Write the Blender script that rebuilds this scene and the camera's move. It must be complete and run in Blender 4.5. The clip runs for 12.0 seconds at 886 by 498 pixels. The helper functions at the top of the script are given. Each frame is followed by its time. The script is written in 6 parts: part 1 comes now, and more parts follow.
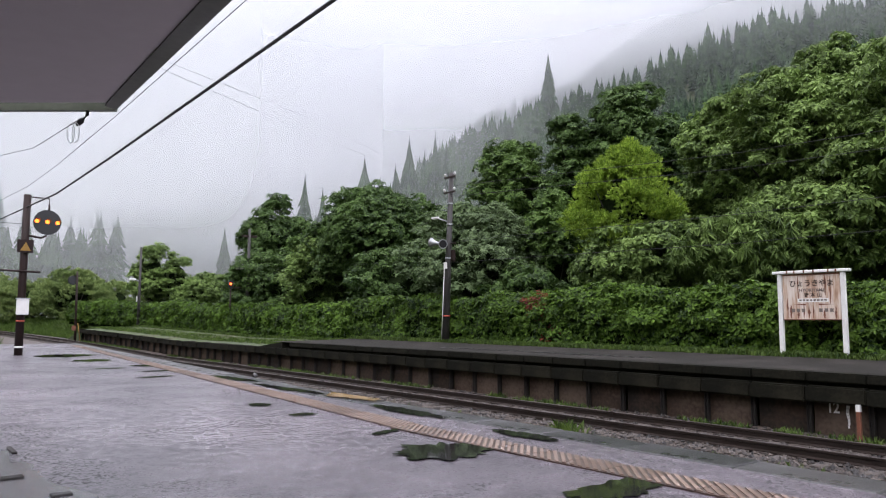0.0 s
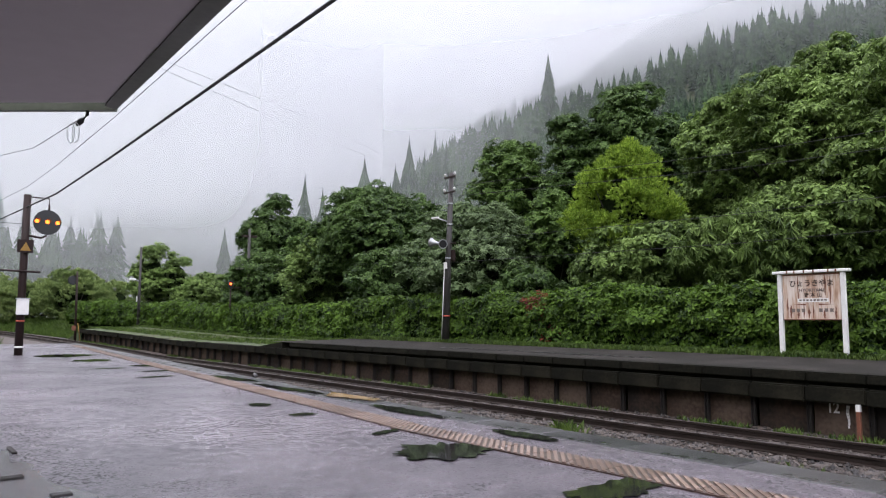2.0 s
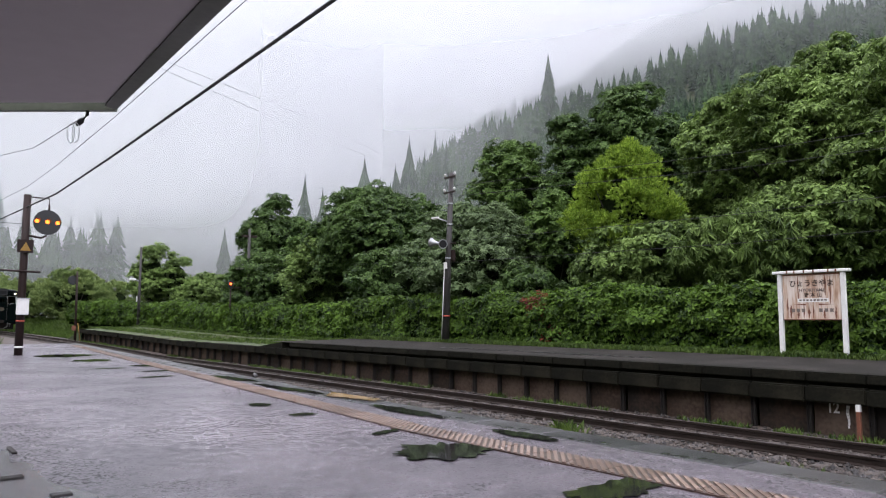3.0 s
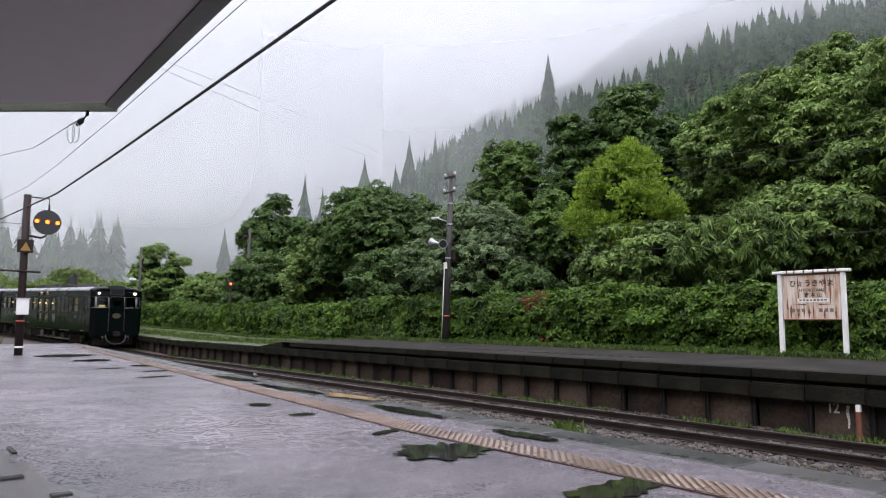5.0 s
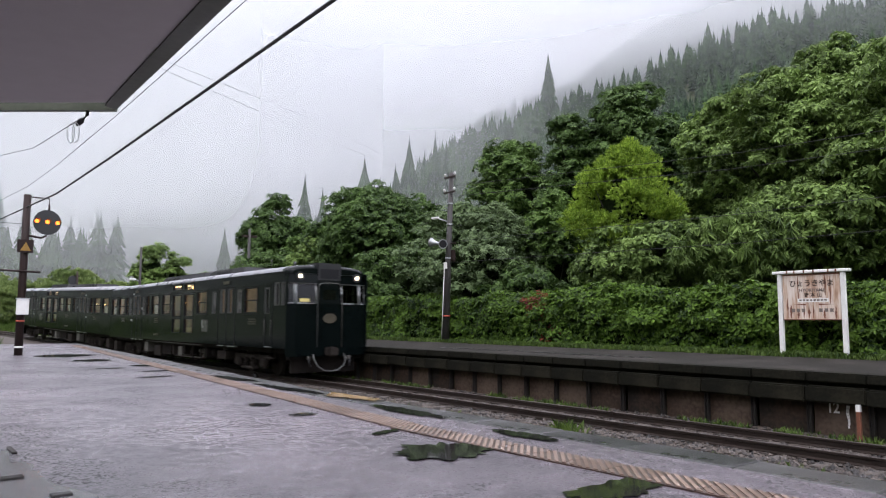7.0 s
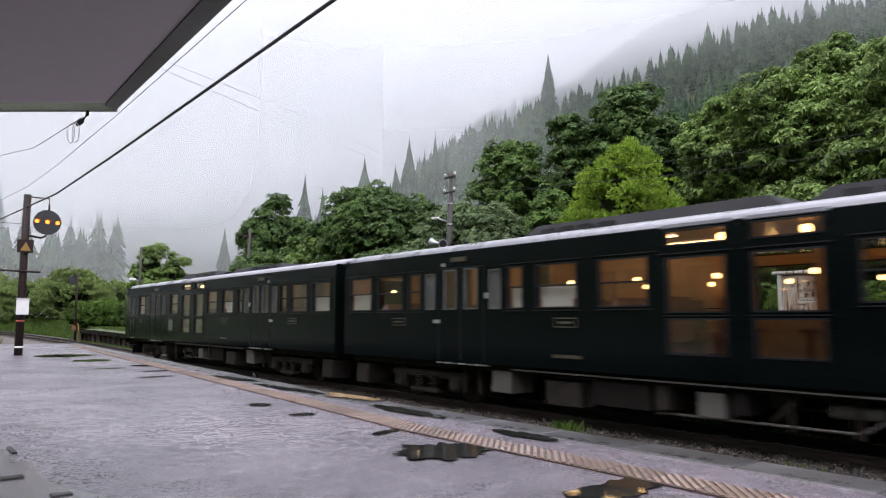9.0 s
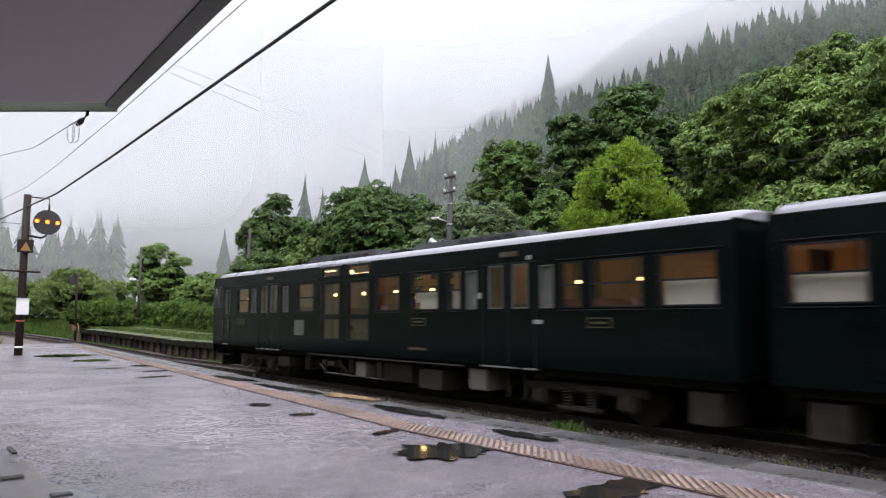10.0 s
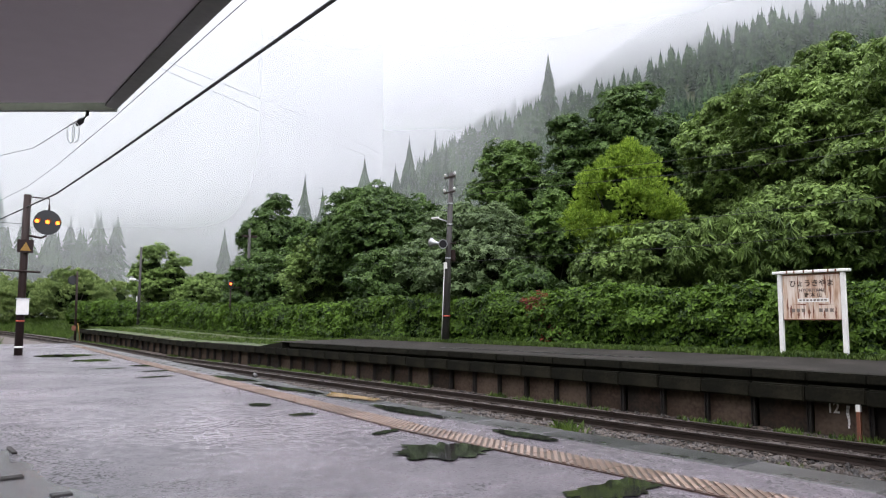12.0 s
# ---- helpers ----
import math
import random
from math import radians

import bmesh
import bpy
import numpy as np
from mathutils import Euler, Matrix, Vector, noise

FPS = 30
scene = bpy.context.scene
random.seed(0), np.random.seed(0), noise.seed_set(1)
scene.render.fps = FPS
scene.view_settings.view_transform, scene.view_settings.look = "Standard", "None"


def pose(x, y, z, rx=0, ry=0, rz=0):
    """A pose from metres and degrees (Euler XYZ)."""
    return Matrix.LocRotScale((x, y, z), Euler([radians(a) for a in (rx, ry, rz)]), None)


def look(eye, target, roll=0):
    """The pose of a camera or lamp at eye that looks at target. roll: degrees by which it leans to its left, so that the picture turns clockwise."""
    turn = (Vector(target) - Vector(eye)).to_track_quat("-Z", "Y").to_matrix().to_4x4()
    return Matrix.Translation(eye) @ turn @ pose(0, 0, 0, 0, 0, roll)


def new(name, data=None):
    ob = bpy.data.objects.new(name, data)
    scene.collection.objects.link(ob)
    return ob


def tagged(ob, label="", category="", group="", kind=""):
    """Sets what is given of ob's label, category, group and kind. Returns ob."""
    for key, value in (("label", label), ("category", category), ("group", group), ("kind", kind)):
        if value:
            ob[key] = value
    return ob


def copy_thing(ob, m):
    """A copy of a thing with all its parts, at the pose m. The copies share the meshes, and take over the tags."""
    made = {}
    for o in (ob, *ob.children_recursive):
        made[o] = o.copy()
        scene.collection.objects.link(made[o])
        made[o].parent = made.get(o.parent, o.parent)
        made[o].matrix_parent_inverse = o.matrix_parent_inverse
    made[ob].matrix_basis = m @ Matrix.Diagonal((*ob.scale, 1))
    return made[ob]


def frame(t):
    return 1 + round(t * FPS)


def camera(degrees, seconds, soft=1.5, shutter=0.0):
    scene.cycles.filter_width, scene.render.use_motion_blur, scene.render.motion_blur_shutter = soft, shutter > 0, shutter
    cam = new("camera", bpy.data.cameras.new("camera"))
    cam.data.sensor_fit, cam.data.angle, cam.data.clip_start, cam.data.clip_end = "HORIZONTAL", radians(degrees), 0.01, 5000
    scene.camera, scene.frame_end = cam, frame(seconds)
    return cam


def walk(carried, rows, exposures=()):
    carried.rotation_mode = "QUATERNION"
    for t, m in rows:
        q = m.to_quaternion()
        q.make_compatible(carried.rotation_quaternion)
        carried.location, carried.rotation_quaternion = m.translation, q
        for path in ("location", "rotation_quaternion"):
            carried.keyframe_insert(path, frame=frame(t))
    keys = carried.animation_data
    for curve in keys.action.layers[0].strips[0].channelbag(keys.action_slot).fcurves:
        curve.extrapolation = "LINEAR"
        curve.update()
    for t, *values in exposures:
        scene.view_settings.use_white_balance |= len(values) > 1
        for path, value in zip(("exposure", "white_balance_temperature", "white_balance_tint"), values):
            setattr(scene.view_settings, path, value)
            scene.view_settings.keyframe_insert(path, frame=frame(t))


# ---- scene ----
# A wet station platform in a misty valley; two dark railcars run through.
EYE = (0.0, 0.0, 1.832)
YAW, PITCH = 0.6656, 0.0988
TARGET = (math.sin(YAW) * math.cos(PITCH), math.cos(YAW) * math.cos(PITCH), EYE[2] + math.sin(PITCH))
cam = camera(62.8, 12.0, soft=1.15, shutter=0.4)
walk(cam, [(0.0, look(EYE, TARGET, 0.21)), (12.0, look(EYE, TARGET, 0.21))],
     exposures=[(0.0, 0.0, 6130, 15), (7.0, 0.0, 6130, 14), (9.0, 0.07, 6150, 14), (10.0, 0.13, 6200, 13), (12.0, 0.20, 6250, 12)])

# ---- daylight: overcast sky and a very wide, weak sun ----
world = bpy.data.worlds.new("overcast")
scene.world = world
world.use_nodes = True
wn, wl = world.node_tree.nodes, world.node_tree.links
wn.clear()
w_out = wn.new("ShaderNodeOutputWorld")
w_bg = wn.new("ShaderNodeBackground")
w_sky = wn.new("ShaderNodeTexSky")
w_sky.sky_type, w_sky.sun_disc = "NISHITA", False
w_sky.sun_elevation, w_sky.sun_rotation = radians(50), radians(-40)
w_sky.dust_density = 4.0
w_tc = wn.new("ShaderNodeTexCoord")
w_sep = wn.new("ShaderNodeSeparateXYZ")
w_ramp = wn.new("ShaderNodeValToRGB")
w_ramp.color_ramp.elements[0].position, w_ramp.color_ramp.elements[0].color = 0.0, (0.88, 0.89, 0.93, 1)
w_ramp.color_ramp.elements[1].position, w_ramp.color_ramp.elements[1].color = 0.75, (1.12, 1.1, 1.16, 1)
w_e = w_ramp.color_ramp.elements.new(0.3)
w_e.color = (1.0, 1.0, 1.05, 1)
w_noise = wn.new("ShaderNodeTexNoise")
w_noise.inputs["Scale"].default_value, w_noise.inputs["Detail"].default_value = 2.2, 4
w_amp = wn.new("ShaderNodeMapRange")
w_amp.inputs["To Min"].default_value, w_amp.inputs["To Max"].default_value = 0.93, 1.07
w_mul = wn.new("ShaderNodeVectorMath")
w_mul.operation = "SCALE"
w_skys = wn.new("ShaderNodeVectorMath")
w_skys.operation = "SCALE"
w_skys.inputs["Scale"].default_value = 0.012
w_add = wn.new("ShaderNodeVectorMath")
wl.new(w_tc.outputs["Generated"], w_sep.inputs[0])
wl.new(w_sep.outputs["Z"], w_ramp.inputs[0])
wl.new(w_tc.outputs["Generated"], w_noise.inputs["Vector"])
wl.new(w_noise.outputs["Fac"], w_amp.inputs["Value"])
wl.new(w_ramp.outputs[0], w_mul.inputs[0])
wl.new(w_amp.outputs[0], w_mul.inputs["Scale"])
wl.new(w_sky.outputs[0], w_skys.inputs[0])
wl.new(w_mul.outputs[0], w_add.inputs[0])
wl.new(w_skys.outputs[0], w_add.inputs[1])
wl.new(w_add.outputs[0], w_bg.inputs[0])
w_bg.inputs["Strength"].default_value = 2.3
wl.new(w_bg.outputs[0], w_out.inputs[0])

sun_data = bpy.data.lights.new("sun", "SUN")
sun_data.energy, sun_data.angle, sun_data.color = 1.5, radians(40), (1.0, 0.97, 0.92)
sun = new("sun", sun_data)
sun.matrix_world = look((-20, 10, 70), (0, 25, 0))


# ---- materials ----
def shader(name, base, rough=0.6, metal=0.0, spec=0.5):
    m = bpy.data.materials.new(name)
    m.use_nodes = True
    b = m.node_tree.nodes["Principled BSDF"]
    b.inputs["Base Color"].default_value = (*base, 1)
    b.inputs["Roughness"].default_value = rough
    b.inputs["Metallic"].default_value = metal
    b.inputs["Specular IOR Level"].default_value = spec
    return m, m.node_tree.nodes, m.node_tree.links, b


def varied(name, cols, scale=(3, 40), rough=(0.5, 0.8), metal=0.0, bump=0.2, bump_scale=60, spec=0.5, island=0.0, stretch=(1, 1, 1), dist=0.01, obj=False):
    """Two scales of colour variation between the colours, bump, and roughness that varies."""
    m, n, l, b = shader(name, cols[0], 0.6, metal, spec)
    tc = n.new("ShaderNodeTexCoord")
    mp = n.new("ShaderNodeMapping")
    mp.inputs["Scale"].default_value = stretch
    l.new(tc.outputs["Object"], mp.inputs[0])
    big, small = n.new("ShaderNodeTexNoise"), n.new("ShaderNodeTexNoise")
    for t, s in ((big, scale[0]), (small, scale[1])):
        t.inputs["Scale"].default_value, t.inputs["Detail"].default_value = s, 5
        l.new(mp.outputs[0], t.inputs["Vector"])
    mix = n.new("ShaderNodeMath")
    mix.operation = "MULTIPLY_ADD"
    l.new(big.outputs["Fac"], mix.inputs[0])
    mix.inputs[1].default_value = 0.6
    sm = n.new("ShaderNodeMath")
    sm.operation = "MULTIPLY"
    l.new(small.outputs["Fac"], sm.inputs[0])
    sm.inputs[1].default_value = 0.4
    l.new(sm.outputs[0], mix.inputs[2])
    fac = mix.outputs[0]
    if island or obj:
        g = n.new("ShaderNodeObjectInfo" if obj else "ShaderNodeNewGeometry")
        mr = n.new("ShaderNodeMath")
        mr.operation = "MULTIPLY_ADD"
        l.new(g.outputs["Random" if obj else "Random Per Island"], mr.inputs[0])
        mr.inputs[1].default_value = island or 0.3
        a = n.new("ShaderNodeMath")
        a.operation = "SUBTRACT"
        l.new(fac, a.inputs[0])
        a.inputs[1].default_value = (island or 0.3) / 2
        l.new(a.outputs[0], mr.inputs[2])
        fac = mr.outputs[0]
    ramp = n.new("ShaderNodeValToRGB")
    el = ramp.color_ramp.elements
    el[0].position, el[1].position = 0.32, 0.68
    el[0].color, el[1].color = (*cols[0], 1), (*cols[-1], 1)
    for i, c in enumerate(cols[1:-1]):
        e = el.new(0.32 + 0.36 * (i + 1) / (len(cols) - 1))
        e.color = (*c, 1)
    l.new(fac, ramp.inputs[0])
    l.new(ramp.outputs[0], b.inputs["Base Color"])
    rr = n.new("ShaderNodeMapRange")
    rr.inputs["From Min"].default_value, rr.inputs["From Max"].default_value = 0.3, 0.7
    rr.inputs["To Min"].default_value, rr.inputs["To Max"].default_value = rough
    l.new(big.outputs["Fac"], rr.inputs[0])
    l.new(rr.outputs[0], b.inputs["Roughness"])
    if bump:
        bn, bt = n.new("ShaderNodeBump"), n.new("ShaderNodeTexNoise")
        bt.inputs["Scale"].default_value, bt.inputs["Detail"].default_value = bump_scale, 4
        l.new(mp.outputs[0], bt.inputs["Vector"])
        bn.inputs["Strength"].default_value, bn.inputs["Distance"].default_value = bump, dist
        l.new(bt.outputs["Fac"], bn.inputs["Height"])
        l.new(bn.outputs[0], b.inputs["Normal"])
    return m


def leafy(name, dark, light, rough=0.46, scale=0.5, clear=0.22):
    m = varied(name, [dark, [(a + c) / 2 for a, c in zip(dark, light)], light], scale=(scale, 6), rough=(rough, rough + 0.2), bump=0, island=0.3, spec=0.16)
    n, l = m.node_tree.nodes, m.node_tree.links
    b = n["Principled BSDF"]
    tr = n.new("ShaderNodeBsdfTranslucent")
    l.new(b.inputs["Base Color"].links[0].from_socket, tr.inputs[0])
    mx = n.new("ShaderNodeMixShader")
    mx.inputs[0].default_value = clear
    l.new(b.outputs[0], mx.inputs[1])
    l.new(tr.outputs[0], mx.inputs[2])
    l.new(mx.outputs[0], n["Material Output"].inputs[0])
    return m


def glow(name, colour, strength):
    m, n, l, b = shader(name, colour, 0.4)
    b.inputs["Emission Color"].default_value = (*colour, 1)
    b.inputs["Emission Strength"].default_value = strength
    return m


def clear_glass(name, tint, gloss=0.04):
    """A thin pane: mostly see-through, with a real mirror reflection that grows at a slant."""
    m = bpy.data.materials.new(name)
    m.use_nodes = True
    n, l = m.node_tree.nodes, m.node_tree.links
    n.remove(n["Principled BSDF"])
    t, g, mx, fr = n.new("ShaderNodeBsdfTransparent"), n.new("ShaderNodeBsdfGlossy"), n.new("ShaderNodeMixShader"), n.new("ShaderNodeLayerWeight")
    t.inputs[0].default_value = (*tint, 1)
    g.inputs["Roughness"].default_value = 0.03
    g.inputs[0].default_value = (0.9, 0.9, 0.9, 1)
    fr.inputs["Blend"].default_value = 0.5
    p5, sc = n.new("ShaderNodeMath"), n.new("ShaderNodeMath")
    p5.operation, sc.operation = "POWER", "MULTIPLY_ADD"
    p5.inputs[1].default_value, sc.inputs[1].default_value, sc.inputs[2].default_value = 4.0, 0.9, gloss
    l.new(fr.outputs["Facing"], p5.inputs[0])
    l.new(p5.outputs[0], sc.inputs[0])
    l.new(sc.outputs[0], mx.inputs[0])
    l.new(t.outputs[0], mx.inputs[1])
    l.new(g.outputs[0], mx.inputs[2])
    l.new(mx.outputs[0], n["Material Output"].inputs[0])
    return m


def wet_asphalt():
    """Dark asphalt with coarse grain, broad damp patches and a broken water film."""
    m, n, l, b = shader("wet_asphalt", (0.05, 0.046, 0.052), 0.3)
    tc = n.new("ShaderNodeTexCoord")
    tex = []
    for sc, det, ro in ((0.45, 4, 0.5), (9.0, 6, 0.7), (48.0, 5, 0.7)):
        t = n.new("ShaderNodeTexNoise")
        t.inputs["Scale"].default_value, t.inputs["Detail"].default_value, t.inputs["Roughness"].default_value = sc, det, ro
        l.new(tc.outputs["Object"], t.inputs["Vector"])
        tex.append(t.outputs["Fac"])

    def blend(a, b2, f):
        mx = n.new("ShaderNodeMix")
        mx.inputs[0].default_value = f
        l.new(a, mx.inputs[2])
        l.new(b2, mx.inputs[3])
        return mx.outputs[0]
    grain = blend(tex[1], tex[2], 0.5)
    fac = blend(tex[0], grain, 0.72)
    ramp = n.new("ShaderNodeValToRGB")
    el = ramp.color_ramp.elements
    el[0].position, el[0].color = 0.40, (0.014, 0.012, 0.014, 1)
    el[1].position, el[1].color = 0.60, (0.22, 0.19, 0.215, 1)
    mid = el.new(0.49)
    mid.color = (0.085, 0.073, 0.085, 1)
    l.new(fac, ramp.inputs[0])
    rr = n.new("ShaderNodeMapRange")
    for k, v in (("From Min", 0.36), ("From Max", 0.64), ("To Min", 0.46), ("To Max", 0.16)):
        rr.inputs[k].default_value = v
    l.new(fac, rr.inputs[0])
    pits = []
    for sc, lo, hi in ((30.0, 0.53, 0.60), (1.3, 0.44, 0.64)):
        t, st = n.new("ShaderNodeTexNoise"), n.new("ShaderNodeMapRange")
        t.inputs["Scale"].default_value, t.inputs["Detail"].default_value = sc, 3
        st.interpolation_type = "SMOOTHSTEP"
        st.inputs["From Min"].default_value, st.inputs["From Max"].default_value = lo, hi
        l.new(tc.outputs["Object"], t.inputs["Vector"])
        l.new(t.outputs["Fac"], st.inputs["Value"])
        pits.append(st.outputs[0])
    pit = n.new("ShaderNodeMath")
    pit.operation = "MULTIPLY"
    l.new(pits[0], pit.inputs[0])
    l.new(pits[1], pit.inputs[1])
    open_grain, dull = n.new("ShaderNodeMix"), n.new("ShaderNodeMix")
    open_grain.data_type = "RGBA"
    l.new(pit.outputs[0], open_grain.inputs[0])
    l.new(ramp.outputs[0], open_grain.inputs[6])
    open_grain.inputs[7].default_value = (0.010, 0.009, 0.010, 1)
    l.new(open_grain.outputs[2], b.inputs["Base Color"])
    l.new(pit.outputs[0], dull.inputs[0])
    l.new(rr.outputs[0], dull.inputs[2])
    dull.inputs[3].default_value = 0.75
    l.new(dull.outputs[0], b.inputs["Roughness"])
    bp = n.new("ShaderNodeBump")
    bp.inputs["Strength"].default_value, bp.inputs["Distance"].default_value = 0.10, 0.006
    l.new(grain, bp.inputs["Height"])
    l.new(bp.outputs[0], b.inputs["Normal"])
    return m


M_asphalt = wet_asphalt()
M_film = varied("wet_film", [(0.03, 0.028, 0.03), (0.06, 0.056, 0.06)], scale=(2, 60), rough=(0.16, 0.26), bump=0.15, bump_scale=60, dist=0.004)
M_asphalt_far = varied("old_asphalt", [(0.010, 0.010, 0.008), (0.022, 0.020, 0.017), (0.045, 0.040, 0.036)], scale=(0.9, 30), rough=(0.75, 0.95), bump=0.3, bump_scale=80, spec=0.1)
M_concrete = varied("wet_concrete", [(0.010, 0.010, 0.010), (0.026, 0.025, 0.025), (0.05, 0.047, 0.047)], scale=(0.9, 40), rough=(0.2, 0.5), bump=0.3, bump_scale=90, obj=True)
M_coping = varied("mossy_concrete", [(0.003, 0.003, 0.002), (0.008, 0.0078, 0.005), (0.02, 0.018, 0.012)], scale=(1.2, 18), rough=(0.7, 0.95), bump=0.5, bump_scale=40, obj=True, island=0.08, spec=0.1)
M_panel = varied("stained_wall_panel", [(0.013, 0.010, 0.008), (0.046, 0.029, 0.020), (0.095, 0.068, 0.05)], scale=(1.7, 14), spec=0.2, rough=(0.6, 0.9), bump=0.4, bump_scale=30, obj=True)
M_post = varied("dark_post", [(0.006, 0.005, 0.0045), (0.018, 0.013, 0.01)], scale=(3, 30), bump=0.3)
M_rail = varied("rusty_rail", [(0.012, 0.008, 0.006), (0.03, 0.018, 0.013)], scale=(2, 40), rough=(0.4, 0.7), metal=0.3, bump=0.2)
M_railtop = varied("worn_rail_head", [(0.09, 0.07, 0.065), (0.18, 0.15, 0.14)], scale=(2, 40), rough=(0.25, 0.45), metal=0.7, bump=0.05)
M_sleeper = varied("old_sleeper", [(0.03, 0.024, 0.02), (0.075, 0.058, 0.046)], scale=(3, 30), stretch=(1, 6, 6), bump=0.5)
M_ballast = varied("brown_ballast", [(0.009, 0.007, 0.006), (0.028, 0.02, 0.015), (0.07, 0.054, 0.043)], scale=(1.5, 30), island=0.5, bump=0.8, bump_scale=25, dist=0.03)
M_soil = varied("grassy_soil", [(0.03, 0.04, 0.015), (0.05, 0.075, 0.02), (0.07, 0.055, 0.035)], scale=(0.35, 5), rough=(0.7, 0.95), bump=0.8, bump_scale=12, dist=0.05)
M_bar = varied("worn_tactile_bar", [(0.13, 0.085, 0.062), (0.27, 0.19, 0.15)], scale=(2, 30), rough=(0.25, 0.5), bump=0.2, obj=True)
M_tile = varied("tactile_tile", [(0.04, 0.026, 0.021), (0.085, 0.055, 0.043)], scale=(2, 30), rough=(0.25, 0.5), bump=0.2, obj=True)
M_yellow = varied("worn_yellow_paint", [(0.07, 0.045, 0.018), (0.22, 0.13, 0.03)], scale=(4, 40), rough=(0.2, 0.4), bump=0.2)
M_canopy = varied("painted_soffit", [(0.56, 0.52, 0.51), (0.62, 0.58, 0.57)], scale=(0.4, 8), rough=(0.5, 0.7), bump=0.1)
M_fascia = varied("grey_green_fascia", [(0.075, 0.088, 0.058), (0.13, 0.145, 0.105)], scale=(2, 20), rough=(0.4, 0.6), bump=0.1)
M_brownpole = varied("brown_painted_steel", [(0.016, 0.009, 0.008), (0.03, 0.018, 0.015)], scale=(3, 30), rough=(0.5, 0.7), bump=0.15, spec=0.2)
M_black = varied("black_enamel", [(0.008, 0.008, 0.009), (0.016, 0.016, 0.018)], scale=(3, 30), rough=(0.35, 0.55), bump=0.05)
M_pole = varied("concrete_pole", [(0.02, 0.018, 0.016), (0.05, 0.045, 0.042)], scale=(2, 20), stretch=(4, 4, 0.6), bump=0.2)
M_white = varied("white_paint", [(0.62, 0.6, 0.57), (0.8, 0.79, 0.77)], scale=(3, 30), rough=(0.35, 0.6), bump=0.1)
M_grey = varied("galvanised_steel", [(0.28, 0.29, 0.29), (0.42, 0.43, 0.43)], scale=(3, 40), rough=(0.3, 0.5), metal=0.6, bump=0.05)
M_wire = varied("black_cable", [(0.008, 0.008, 0.009), (0.014, 0.013, 0.014)], scale=(1, 10), bump=0)
M_wire_thin = varied("grey_wire", [(0.16, 0.16, 0.17), (0.22, 0.22, 0.23)], scale=(1, 10), bump=0)
M_board = varied("rust_streaked_board", [(0.22, 0.10, 0.05), (0.46, 0.31, 0.22), (0.62, 0.52, 0.44), (0.70, 0.62, 0.56)], scale=(5, 22), stretch=(1, 1.5, 0.16), rough=(0.4, 0.7), bump=0.15)
M_rust = varied("rust", [(0.10, 0.035, 0.02), (0.22, 0.08, 0.04)], scale=(6, 40), bump=0.3)
M_red = varied("faded_red_paint", [(0.35, 0.05, 0.03), (0.5, 0.10, 0.06)], scale=(6, 40), bump=0.1)
M_ink = varied("dark_lettering", [(0.03, 0.016, 0.012), (0.07, 0.04, 0.03)], scale=(6, 40), bump=0)
M_inkgrey = varied("faded_lettering", [(0.13, 0.10, 0.09), (0.2, 0.16, 0.14)], scale=(6, 40), bump=0)
M_bark = varied("dark_bark", [(0.02, 0.016, 0.012), (0.05, 0.042, 0.034)], scale=(3, 20), stretch=(1, 1, 0.3), bump=0.6)
M_leaf_broad = leafy("broad_leaves", (0.036, 0.062, 0.014), (0.205, 0.3, 0.078), scale=0.4)
M_leaf_willow = leafy("willow_leaves", (0.08, 0.125, 0.035), (0.23, 0.3, 0.09), scale=0.5)
M_leaf_dark = leafy("dark_leaves", (0.015, 0.034, 0.008), (0.1, 0.165, 0.042), scale=0.4)
M_leaf_mid = leafy("mid_green_leaves", (0.022, 0.048, 0.01), (0.13, 0.21, 0.048), scale=0.4)
M_leaf_bright = leafy("bright_leaves", (0.1, 0.17, 0.02), (0.33, 0.46, 0.06), scale=0.6)
M_leaf_pale = leafy("grey_green_leaves", (0.04, 0.065, 0.025), (0.15, 0.21, 0.09), scale=0.6)
M_leaf_hedge = leafy("hedge_leaves", (0.007, 0.02, 0.003), (0.1, 0.178, 0.02), scale=0.7)
M_leaf_red = leafy("red_leaves", (0.07, 0.016, 0.010), (0.17, 0.04, 0.022), scale=2)
# shade inside crowns and hedge, put into a near-black green
M_shade_core = varied("inner_body", [(0.006, 0.010, 0.004), (0.016, 0.024, 0.009)], scale=(1, 9), bump=0, rough=(0.9, 1.0), spec=0.0)
M_grass = leafy("grass_blades", (0.022, 0.045, 0.008), (0.10, 0.15, 0.03), scale=1.5)
M_cedar = leafy("cedar_needles", (0.012, 0.028, 0.014), (0.06, 0.10, 0.045), scale=0.05, clear=0.1)
M_water = varied("puddle_water", [(0.012, 0.012, 0.011), (0.02, 0.02, 0.018)], scale=(1, 5), rough=(0.02, 0.05), bump=0.04, bump_scale=14, dist=0.004, spec=0.6)


# ---- building helpers ----
def part(name, bm, material, parent=None, label=""):
    """One bmesh as one mesh object under a thing or part."""
    me = bpy.data.meshes.new(name)
    bm.to_mesh(me)
    bm.free()
    me.materials.append(material)
    ob = new(name, me)
    ob.parent = parent
    if label:
        tagged(ob, label)
    return ob


def thing(name, label, category, m=None, group="", kind=""):
    ob = new(name)
    ob.empty_display_size = 0.1
    if m is not None:
        ob.matrix_basis = m
    return tagged(ob, label, category, group, kind)


